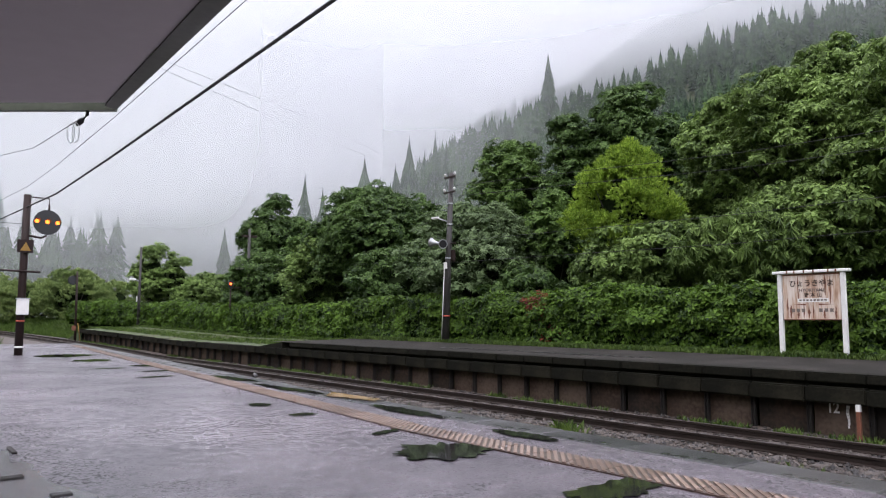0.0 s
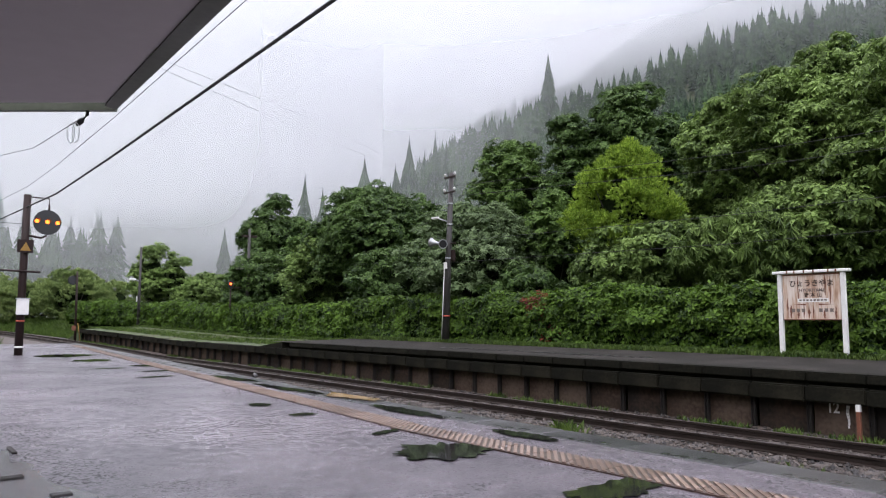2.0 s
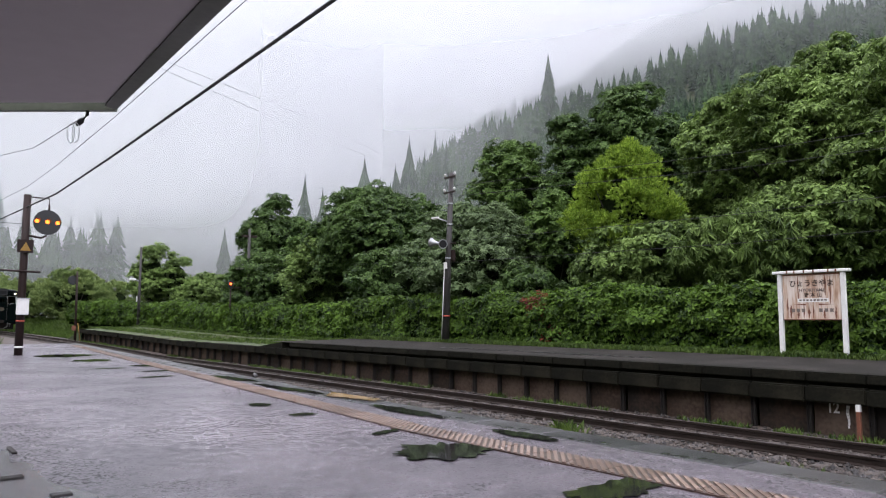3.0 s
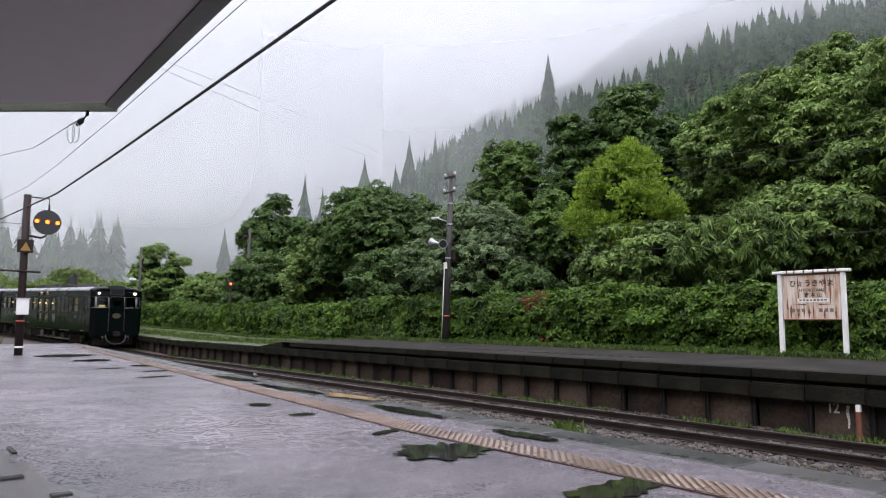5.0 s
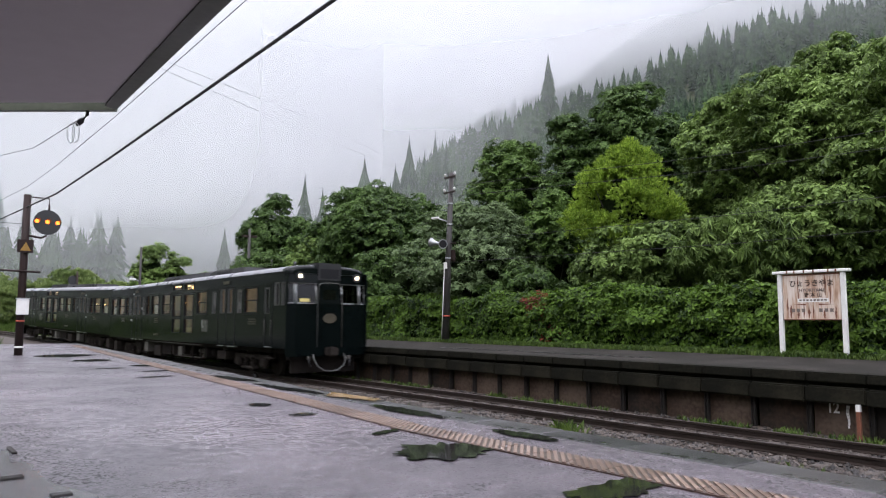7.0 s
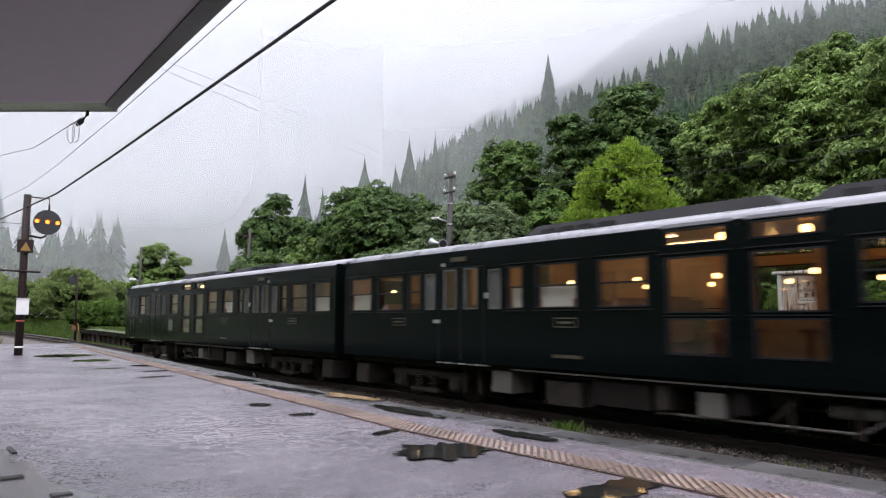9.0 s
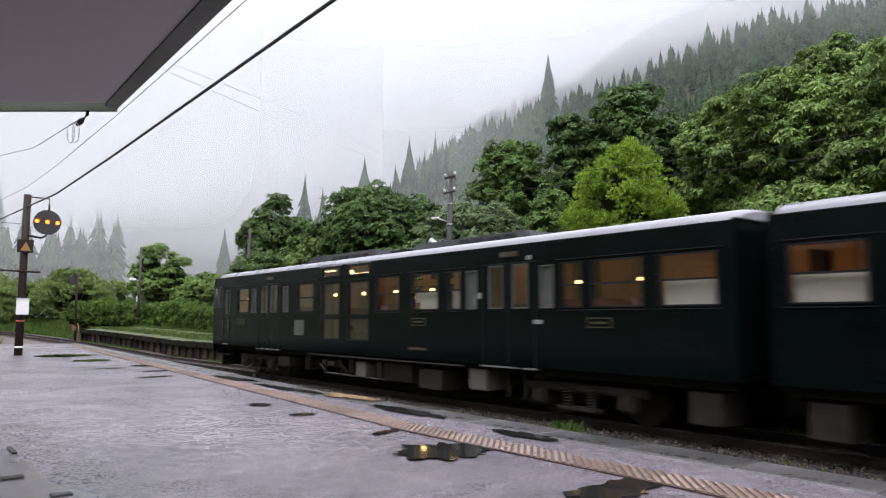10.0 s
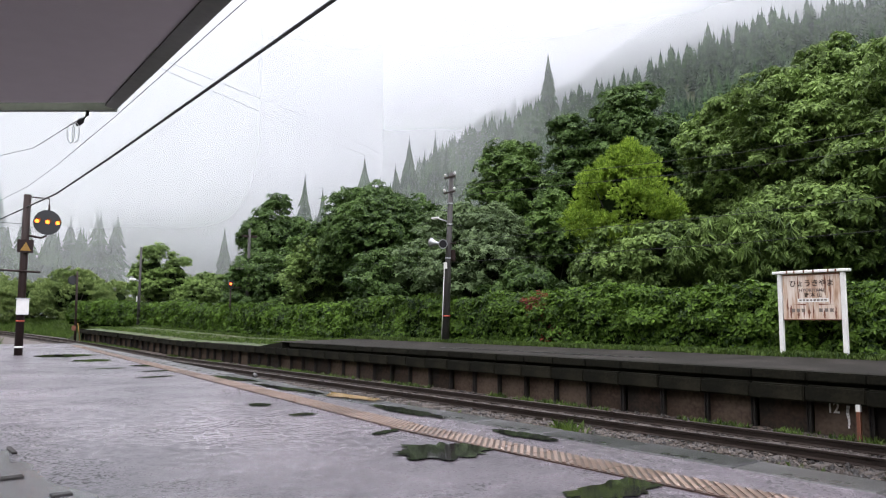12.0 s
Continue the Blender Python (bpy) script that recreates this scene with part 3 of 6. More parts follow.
def build_far_platform():
    # top surfaces
    ss = steps(-10, S_RAISE, 1.5)
    bm = bmesh.new()
    rows = [[bm.verts.new(on_track(s, o, z)) for o, z in ((1.60, ZU - 0.004), (2.4, ZU), (4.6, ZU + 0.03), (5.3, ZU + 0.06), (6.8, ZU + 0.08))] for s in ss]
    for a, b in zip(rows, rows[1:]):
        for j in range(4):
            bm.faces.new((a[j], a[j + 1], b[j + 1], b[j]))
    tagged(part("far_platform", bm, M_asphalt_far), "old dark asphalt surface of the far platform", "platform", kind="structure")
    ss = steps(S_RAISE, S_END, 1.5)
    bm = bmesh.new()
    rows = [[bm.verts.new(on_track(s, o, z)) for o, z in ((1.60, ZL - 0.01), (2.4, ZL + 0.02), (4.6, ZL + 0.1), (6.8, ZL + 0.26))] for s in ss]
    for a, b in zip(rows, rows[1:]):
        for j in range(3):
            bm.faces.new((a[j], a[j + 1], b[j + 1], b[j]))
    tagged(part("far_platform_low_end", bm, M_soil), "grassed low end of the far platform", "platform", kind="structure")
    wall = tagged(new("wall_far_platform"), "mossy dark platform wall of posts, stained panels and coping", "wall", kind="structure")
    # posts, panels and coping blocks
    post = panel = low = up = None
    s, k = -2.83, 0
    while s < S_END:
        c, c2 = on_track(s), on_track(s + 0.5)
        m = Matrix.Translation(c) @ pose(0, 0, 0, 0, 0, math.degrees(math.atan2(c2.y - c.y, c2.x - c.x)) - 90)
        jig = 0.02 * math.sin(k * 2.1)
        if post is None:
            post = part("post", boxes((1.62, 1.71, -0.04, -0.028, -0.3, 0.47), (1.62, 1.71, 0.028, 0.04, -0.3, 0.47), (1.66, 1.672, -0.028, 0.028, -0.3, 0.47)), M_post, wall)
            panel = part("panel", boxes((1.72, 1.80, 0.055, 0.955, -0.35, 0.46)), M_panel, wall)
            low = part("coping", soft_box(1.48, 2.0, 0.004, 1.004, 0.45, ZL, 0.025, 2), M_coping, wall)
            lip = part("coping", soft_box(1.56, 2.0, 0.004, 1.004, ZL + 0.07, ZU, 0.02, 2), M_coping, wall)
            riser = part("riser", boxes((1.66, 2.0, 0.0, 1.01, ZL - 0.02, ZL + 0.08)), M_coping, wall)
            for o in (post, panel, low, lip, riser):
                o.matrix_basis = m
        else:
            for o in (post, panel, low) + ((lip, riser) if s + 1.0 < S_RAISE - 0.9 else ()):
                q = o.copy()
                scene.collection.objects.link(q)
                q.matrix_basis = m @ pose(0.012 * math.sin(k * 1.9 + len(o.name)), jig if o is post else 0, 0.008 * math.sin(k * 3.3 + 1) if o is low else 0, 0, 0, 0)
        s += 1.008
        k += 1
    # sloping end of the raised part
    bm = bmesh.new()
    s0 = S_RAISE - 1.2
    a = [bm.verts.new(on_track(s0, o, z)) for o, z in ((1.56, ZL - 0.02), (2.4, ZL - 0.02), (2.4, ZU), (1.56, ZU))]
    b = [bm.verts.new(on_track(S_RAISE + 1.0, o, z)) for o, z in ((1.56, ZL - 0.02), (2.4, ZL - 0.02), (2.4, ZL + 0.01), (1.56, ZL + 0.01))]
    for j in range(4):
        bm.faces.new((a[j], a[(j + 1) % 4], b[(j + 1) % 4], b[j]))
    bm.faces.new(a[::-1])
    bm.faces.new(b)
    part("ramp", bm, M_coping, wall)
    # end ramp of the platform
    bm = bmesh.new()
    a = [bm.verts.new(on_track(S_END, o, z)) for o, z in ((1.5, -0.4), (6.8, -0.4), (6.8, ZL + 0.2), (1.5, ZL))]
    b = [bm.verts.new(on_track(S_END + 4, o, -0.4)) for o in (1.5, 6.8)]
    bm.faces.new((a[0], a[3], b[0]))
    bm.faces.new((a[1], b[1], a[2]))
    bm.faces.new((a[3], a[2], b[1], b[0]))
    tagged(part("platform_end_ramp", bm, M_soil), "grassed earth ramp at the platform's end", "ramp", kind="structure")


build_far_platform()


# ---- canopy over the near platform, and the station wall behind the camera ----
def build_canopy():
    canopy = thing("platform_canopy", "flat grey painted canopy slab with a dark green edge", "canopy", kind="structure")
    z = 3.36
    c1, c2 = Vector((1.30, 5.52)), Vector((-4.2, 9.97))
    bm = bmesh.new()
    ring = [(0.90, -8.0), (1.23, 5.45), (-4.2, 9.83), (-4.2, -8.0)]
    lo = [bm.verts.new((x, y, z + 0.012)) for x, y in ring]
    hi = [bm.verts.new((x, y, z + 0.16)) for x, y in ring]
    bm.faces.new(lo[::-1])
    bm.faces.new(hi)
    for i in range(4):
        bm.faces.new((lo[i], lo[(i + 1) % 4], hi[(i + 1) % 4], hi[i]))
    part("slab", bm, M_canopy, canopy)
    bm = bmesh.new()
    ring = [(0.80, -8.0), (1.03, -8.0), (1.318, 5.56), (1.225, 5.50)]
    lo = [bm.verts.new((x, y, z)) for x, y in ring]
    hi = [bm.verts.new((x, y, z + 0.19)) for x, y in ring]
    bm.faces.new(lo[::-1])
    bm.faces.new(hi)
    for i in range(4):
        bm.faces.new((lo[i], lo[(i + 1) % 4], hi[(i + 1) % 4], hi[i]))
    part("edge_trim", bm, M_fascia, canopy, "dark grey-green edge trim")
    bm = boxes((0, (c2 - c1).length, -0.05, 0.0, z, z + 0.19))
    e = part("end_trim", bm, M_fascia, canopy, "dark grey-green edge trim")
    e.matrix_basis = pose(c1.x + 0.01, c1.y + 0.05, 0.001, 0, 0, math.degrees(math.atan2(c2.y - c1.y, c2.x - c1.x)))
    # unseen house block, added to cut sky light and darken the train's reflections
    bm = boxes((-13, -4.35, -24, 15, ZP - 0.5, 4.2))
    top = [bm.verts.new(v) for v in ((-13.6, -25, 4.2), (-3.9, -25, 4.2), (-3.9, 16, 4.2), (-13.6, 16, 4.2), (-8.7, -25, 7.2), (-8.7, 16, 7.2))]
    for f in ((0, 1, 2, 3), (1, 2, 5, 4), (0, 4, 5, 3), (0, 1, 4), (2, 3, 5)):
        bm.faces.new([top[i] for i in f])
    tagged(part("station_house", bm, M_post), "unseen dark station house with a pitched roof, added to block sky", "building", kind="structure")
    tagged(part("wall_station", boxes((-4.3, -4.0, -8, 8.5, ZP - 0.3, z + 0.05)), M_white), "plain pale station wall behind the platform", "wall", kind="structure")


build_canopy()


# ---- station name board on the far platform ----
def lettering(name, text, size, material, parent, m, label="", wide=1.0):
    cu = bpy.data.curves.new(name, "FONT")
    cu.body, cu.size, cu.align_x, cu.align_y, cu.extrude = text, size, "CENTER", "CENTER", 0.002
    cu.offset = 0.0025 * size / 0.15
    cu.materials.append(material)
    tmp = bpy.data.objects.new(name, cu)
    me = tmp.to_mesh().copy()
    me.name = name
    me.materials.clear()
    me.materials.append(material)
    bpy.data.objects.remove(tmp)
    ob = mesh_part(name, me, parent, label)
    ob.matrix_basis = m @ Matrix.Diagonal((wide, 1, 1, 1))
    return ob


def build_sign():
    sign = thing("station_sign", "rust-streaked white station name board on two posts", "sign", pose(17.2, 8.015, 1.0))
    for y in (0.725, -0.725):
        p = part("post", soft_box(-0.045, 0.045, y - 0.05, y + 0.05, 0.10, 2.0, 0.008, 1), M_white, sign, "white painted square post")
        part("foot", boxes((-0.038, 0.038, y - 0.042, y + 0.042, -0.1, 0.13)), M_rust, p)
    beam = part("top_beam", soft_box(-0.075, 0.075, -0.885, 0.885, 1.975, 2.045, 0.012, 1), M_white, sign, "white painted top beam with rust stains")
    for y in (-0.62, -0.45, -0.12, 0.1, 0.33, 0.5):
        part("rust_stain", boxes((-0.0785, -0.074, y, y + 0.035, 1.978, 2.042)), M_rust, beam)
    board = part("board", soft_box(-0.02, 0.02, -0.66, 0.66, 0.90, 1.95, 0.006, 1), M_board, sign, "pale board streaked with rust")
    part("frame_strip", boxes((-0.03, -0.0, -0.66, 0.66, 1.93, 1.962)), M_rust, board)
    part("frame_strip", boxes((-0.03, 0.0, -0.66, 0.66, 0.885, 0.905)), M_rust, board)
    rs = random.Random(4)
    for y, z0, z1, w in ((0.29, 1.3, 1.93, 0.03), (-0.33, 1.45, 1.93, 0.035), (-0.44, 1.25, 1.9, 0.025), (0.55, 0.92, 1.4, 0.03), (0.47, 0.92, 1.25, 0.04), (0.05, 0.92, 1.3, 0.04), (-0.05, 0.92, 1.22, 0.03), (-0.3, 0.92, 1.12, 0.04), (0.3, 0.92, 1.1, 0.035), (-0.55, 0.92, 1.2, 0.03), (0.17, 0.92, 1.28, 0.025)):
        bm = bmesh.new()
        n = 8
        L = [bm.verts.new((-0.0225, y - w * (0.3 + 0.6 * rs.random()) * math.sin(math.pi * (0.1 + 0.85 * i / n)), z0 + (z1 - z0) * i / n)) for i in range(n + 1)]
        R = [bm.verts.new((-0.0225, y + w * (0.3 + 0.6 * rs.random()) * math.sin(math.pi * (0.1 + 0.85 * i / n)), z0 + (z1 - z0) * i / n)) for i in range(n + 1)]
        for i in range(n):
            bm.faces.new((L[i], R[i], R[i + 1], L[i + 1]))
        part("rust_streak", bm, M_rust, board)

    def face(y, z, x=-0.0255):
        return pose(x, y, z, 90, 0, -90)
    lettering("name_lettering", "ひょうきやま", 0.17, M_ink, board, face(-0.02, 1.73))
    lettering("roman_lettering", "HYOKIYAMA", 0.105, M_inkgrey, board, face(-0.04, 1.575))
    lettering("kanji_lettering", "表 木 山", 0.115, M_ink, board, face(-0.05, 1.46))
    part("address_strip", boxes((-0.0255, -0.021, -0.4, 0.31, 1.30, 1.385)), M_white, board)
    for i in range(8):
        y = 0.24 - i * 0.082
        part("text_bar", boxes((-0.028, -0.0255, y - 0.028, y + 0.028, 1.325, 1.365)), M_inkgrey, board)
    for y0, y1 in ((0.42, 0.12), (-0.18, -0.52)):
        bm = bmesh.new()
        a, b = (y0, y1) if y0 > 0 else (y1, y0)
        bm.faces.new([bm.verts.new((-0.0265, y, z)) for y, z in ((a, 1.245), (b, 1.225), (b, 1.265))])
        part("arrow", bm, M_rust, board, "faded red arrow")
    for c in (0.30, -0.34):
        for i in range(3):
            y = c + 0.12 - i * 0.12
            part("text_bar", boxes((-0.028, -0.0255, y - 0.04, y + 0.04, 1.07, 1.15)), M_inkgrey, board)


build_sign()


# ---- utility poles ----
def insulator(bm, c):
    x, y, z = c
    tube(bm, [(x, y, z), (x, y, z + 0.04), (x, y, z + 0.05), (x, y, z + 0.11), (x, y, z + 0.14)], [0.02, 0.02, 0.05, 0.045, 0.02], 8)


def build_main_pole():
    p = thing("utility_pole", "slim dark concrete pole with loudspeakers and insulators at the hedge", "utility pole", pose(17.3, 21.87, 0.9))
    top = Vector((0, -0.35, 6.63))
    part("shaft", tubed([(0, 0, 0), top * 0.5, top], [0.145, 0.12, 0.085], 12), M_pole, p)
    part("conduit", tubed([(-0.06, 0.16, 0.0), (-0.05, 0.0, 3.1)], 0.022, 6), M_white, p, "white conduit pipe")
    for z in (5.86, 6.45):
        y = -0.35 * z / 6.63
        arm = part("crossarm", boxes((-0.1, -0.04, y - 0.34, y + 0.34, z - 0.03, z + 0.03)), M_brownpole, p)
        for dy in (-0.3, 0.3):
            bm = bmesh.new()
            insulator(bm, (-0.07, y + dy, z + 0.03))
            part("insulator", bm, M_white, arm, "white porcelain insulator")
    for z, r in ((1.1, 0.15), (4.6, 0.125), (3.3, 0.13), (5.4, 0.11)):
        part("clamp_band", tubed([(0, -0.053 * z, z), (0, -0.053 * z - 0.003, z + 0.05)], r, 12), M_grey if z > 2 else M_red, p)
    part("lamp_arm", tubed([(-0.05, -0.25, 4.72), (-0.2, 0.1, 4.85), (-0.25, 0.25, 4.92)], 0.025, 6), M_grey, p)
    part("lamp_head", soft_box(-0.34, -0.18, 0.12, 0.5, 4.86, 4.95, 0.03), M_white, p, "pale street lamp head")
    horn = lambda tip, mouth: tubed([tip, Vector(tip).lerp(Vector(mouth), 0.35), Vector(tip).lerp(Vector(mouth), 0.75), mouth], [0.05, 0.06, 0.12, 0.19], 14)
    part("loudspeaker", horn((0.0, 0.3, 3.92), (-0.1, 0.78, 4.0)), M_grey, p, "grey horn loudspeaker")
    part("loudspeaker", horn((-0.02, -0.1, 3.9), (-0.38, -0.32, 3.84)), M_grey, p, "grey horn loudspeaker")
    part("speaker_mouth", tubed([(-0.375, -0.317, 3.842), (-0.39, -0.326, 3.838)], 0.15, 14), M_black, p)
    part("speaker_arm", tubed([(0, -0.6, 3.88), (0, 0.5, 3.9)], 0.025, 6), M_brownpole, p)
    part("junction_box", soft_box(0.02, 0.16, -0.42, -0.22, 3.2, 3.65, 0.02), M_brownpole, p)
    part("pole_plate", boxes((-0.16, -0.145, -0.28, -0.08, 2.92, 3.16)), M_white, p, "small white pole plate")


build_main_pole()


def far_pole(x, y, z, top, lamp=True, plate=True):
    p = thing("utility_pole", "dark slender pole with a small lamp behind the platform", "utility pole", pose(x, y, z), group="far poles")
    h = top - z
    part("shaft", tubed([(0, 0, 0), (0, 0, h)], [0.12, 0.08], 10), M_pole, p)
    if lamp:
        part("lamp_arm", tubed([(0, 0, h * 0.61), (-0.3, 0.25, h * 0.63)], 0.03, 6), M_grey, p)
        part("lamp_head", soft_box(-0.75, -0.25, 0.1, 0.3, h * 0.62, h * 0.64 + 0.03, 0.03), M_white, p, "pale lamp head")
    if plate:
        part("pole_plate", boxes((-0.18, -0.165, -0.14, 0.14, h * 0.38, h * 0.44)), M_white, p)
    else:
        part("crossarm", boxes((-0.5, 0.5, -0.05, 0.05, h * 0.92, h * 0.94)), M_brownpole, p)


far_pole(16.3, 58.9, 0.6, 7.5)
far_pole(18.9, 44.3, 0.8, 7.7, plate=False)


def signal_post():
    p = thing("signal_lamp", "small signal with a glowing orange lamp beside the trees", "railway signal", pose(17.6, 43.9, 0.8))
    part("post", tubed([(0, 0, 0), (0, 0, 3.3)], 0.05, 8), M_brownpole, p)
    part("head", soft_box(-0.14, 0.14, -0.12, 0.12, 3.05, 3.5, 0.03), M_black, p)
    bm = bmesh.new()
    bmesh.ops.create_uvsphere(bm, u_segments=12, v_segments=8, radius=0.075)
    ob = part("lamp", bm, M_sig_red, p, "glowing orange-red lamp")
    ob.matrix_basis = pose(-0.04, -0.1, 3.28)
    part("arm", boxes((-0.03, 0.03, -1.6, 0.1, 3.0, 3.05)), M_brownpole, p)


M_sig_red = glow("orange_signal_lamp", (1.0, 0.16, 0.03), 3.5)
M_sig_amber = glow("amber_signal_lamp", (1.0, 0.19, 0.02), 4.0)
M_tri = varied("dull_yellow_paint", [(0.22, 0.12, 0.02), (0.32, 0.18, 0.03)], scale=(5, 40), bump=0.1)
signal_post()


def repeater_signal():
    sg = thing("repeater_signal", "brown steel post with a black disc of three amber lamps", "railway signal", pose(3.56, 25.17, ZP - 0.02))
    b = ZP - 0.02
    part("post", tubed([(0, 0, 0), (0, 0, 4.9)], [0.115, 0.105], 14), M_brownpole, sg)
    disc = part("disc", tubed([(0.55, -0.12, 4.81 - b), (0.55, -0.17, 4.81 - b)], 0.39, 16), M_black, sg, "black round signal disc")
    for i in (-1, 0, 1):
        x, z = 0.55 + i * 0.285, 4.825 - b - 0.012 * i
        lamp = part("lamp", tubed([(x, -0.17, z), (x, -0.2, z)], [0.062, 0.05], 14), M_sig_amber, disc, "glowing amber signal lamp")
        bm = bmesh.new()
        for k in range(9):
            w0, w1 = math.pi * k / 9, math.pi * (k + 1) / 9
            bm.faces.new([bm.verts.new((x + 0.085 * math.cos(w), y, z + 0.085 * math.sin(w))) for w, y in ((w0, -0.17), (w1, -0.17), (w1, -0.32), (w0, -0.32))])
        hood = part("hood", bm, M_black, disc)
        hood.modifiers.new("thick", "SOLIDIFY").thickness = 0.006
    part("top_arm", tubed([(0, 0, 5.58 - b), (0.6, -0.02, 5.57 - b), (0.6, -0.02, 5.36 - b)], 0.022, 8), M_brownpole, sg)
    part("hook", tubed([(0.6, -0.02, 5.38 - b), (0.6, -0.06, 5.2 - b)], 0.03, 8), M_brownpole, sg)
    part("lower_arm", tubed([(0.0, 0, 4.40 - b), (0.42, -0.05, 4.33 - b), (0.55, -0.1, 4.40 - b), (0.56, -0.12, 4.5 - b)], 0.035, 8), M_brownpole, sg)
    bx = part("board", soft_box(-0.22, 0.21, -0.2, -0.12, 3.84 - b, 4.24 - b, 0.012), M_brownpole, sg, "square board with a yellow triangle")
    bm = bmesh.new()
    bm.faces.new([bm.verts.new((x, -0.204, z - b)) for x, z in ((-0.14, 3.9), (0.14, 3.9), (0.0, 4.17))])
    part("triangle", bm, M_tri, bx, "dull yellow triangle")
    part("crossbar", tubed([(-0.75, -0.12, 3.30 - b), (0.44, -0.12, 3.27 - b)], 0.03, 8), M_brownpole, sg)
    wb = part("box", soft_box(-0.15, 0.17, -0.30, -0.11, 1.97 - b, 2.44 - b, 0.02), M_white, sg, "white equipment box")
    part("box_lid", soft_box(-0.17, 0.19, -0.31, -0.1, 2.44 - b, 2.47 - b, 0.006, 1), M_grey, wb)
    for z in (0.98, 1.76):
        part("band", tubed([(0, 0, z - b), (0, 0, z + 0.05 - b)], 0.119, 14), M_red if z > 1.5 else M_white, sg, "painted band")


repeater_signal()


def rear_signal():
    sg = thing("signal_post", "dark signal post seen from behind at the platform's end", "railway signal", pose(11.6, 57.3, 0.3))
    part("post", tubed([(0, 0, 0), (-0.08, 0, 5.0)], [0.09, 0.07], 10), M_brownpole, sg)
    part("disc", tubed([(-0.3, 0.05, 4.35), (-0.3, 0.2, 4.35)], 0.34, 14), M_black, sg)
    part("hood", tubed([(-0.3, 0.2, 4.35), (-0.35, 0.5, 4.3)], [0.2, 0.14], 10), M_black, sg)
    part("crossarm", boxes((-0.25, 0.1, -0.05, 0.05, 4.6, 4.68)), M_brownpole, sg)
    part("lever_box", soft_box(-0.25, -0.02, -0.2, 0.1, 0.75, 1.1, 0.03), M_rust, sg, "faded red box")
    part("guy", tubed([(0.35, 0, -0.1), (0.12, 0, 1.3)], 0.03, 6), M_tri, sg)


rear_signal()


# ---- wires ----
def wire(pts, r, mat, label, cat="cable", sag=0.0):
    """A cable through the points, each span hanging by sag."""
    out = []
    for a, b in zip(pts, pts[1:]):
        a, b = Vector(a), Vector(b)
        for i in range(12):
            f = i / 12
            out.append(a.lerp(b, f) - Vector((0, 0, sag * 4 * f * (1 - f))))
    out.append(Vector(pts[-1]))
    return tagged(part("cable", tubed(out, r, 6), mat), label, cat, "overhead wires")


wire([(3.45, -8.0, 5.16), (3.45, 6.19, 5.03), (3.45, 14.6, 4.95), (3.47, 20.0, 4.97), (3.55, 25.17, 5.25), (3.88, 34.0, 5.87), (5.5, 70, 8.5)], 0.022, M_wire, "thick black cable running above the platform edge")
wire([(2.4, -8.0, 4.7), (2.4, 5.83, 4.61), (2.4, 10.26, 4.53), (2.4, 14.05, 4.52), (2.4, 16.98, 4.58), (2.4, 21.28, 4.83), (2.5, 40, 6.4)], 0.005, M_wire_thin, "thin grey wire above the platform")
wire([(1.12, 5.75, 3.30), (1.083, 7.5, 3.405), (0.99, 9.0, 3.59), (0.75, 13.0, 4.15), (-0.4, 25, 6.0)], 0.0035, M_wire_thin, "thin service wire leaving the canopy")
wire([(-6, 34, 18), (16.5, 54.4, 21.1), (37.9, 72.6, 24.6), (60.5, 88.7, 25.7), (75, 100, 31)], 0.012, M_wire, "far wire crossing the valley in mist")
wire([(-6, 34.4, 17.4), (16.0, 54.7, 20.6), (37.8, 73.1, 23.1), (59.9, 89.2, 25.0), (75, 100.4, 30)], 0.012, M_wire, "far wire crossing the valley in mist")
for z0, z1 in ((4.05, 3.86), (4.85, 4.55), (7.0, 5.6), (6.6, 5.2)):
    wire([(17.25, 21.6, z0), (17.3, 10.0, (z0 + z1) / 2 - 0.12), (17.3, -6.0, z1)], 0.007, M_wire, "dark wire strung in front of the trees")
wire([(3.0, 25.1, 3.29), (-6.0, 26.0, 3.5)], 0.008, M_wire, "thin dark signal wire at the post")
wire([(3.56, 25.1, 4.72), (-6, 27, 4.95)], 0.008, M_wire, "thin dark signal wire at the post")


def canopy_hook():
    h = thing("wire_anchor", "small dark wire anchor hanging at the canopy's end", "bracket", pose(1.16, 5.72, 3.36))
    part("bracket", tubed([(0, 0, 0.04), (0, 0, -0.03), (-0.02, 0.03, -0.06)], 0.012, 6), M_black, h)
    bm = bmesh.new()
    tube(bm, [(-0.02, 0.03, -0.05), (-0.03, 0.045, -0.07), (-0.045, 0.07, -0.09), (-0.05, 0.08, -0.1)], [0.008, 0.022, 0.018, 0.008], 8)
    part("insulator", bm, M_black, h)
    for k in (-1, 1):
        pts = [Vector((-0.045, 0.06, -0.09)) + Vector((0.025 * k * math.sin(w) - 0.03 - 0.012 * k, 0.02 * k, -0.075 * (1 - math.cos(w)))) for w in [2 * math.pi * i / 12 for i in range(13)]]
        part("loop", tubed(pts, 0.003, 5), M_grey, h)


canopy_hook()


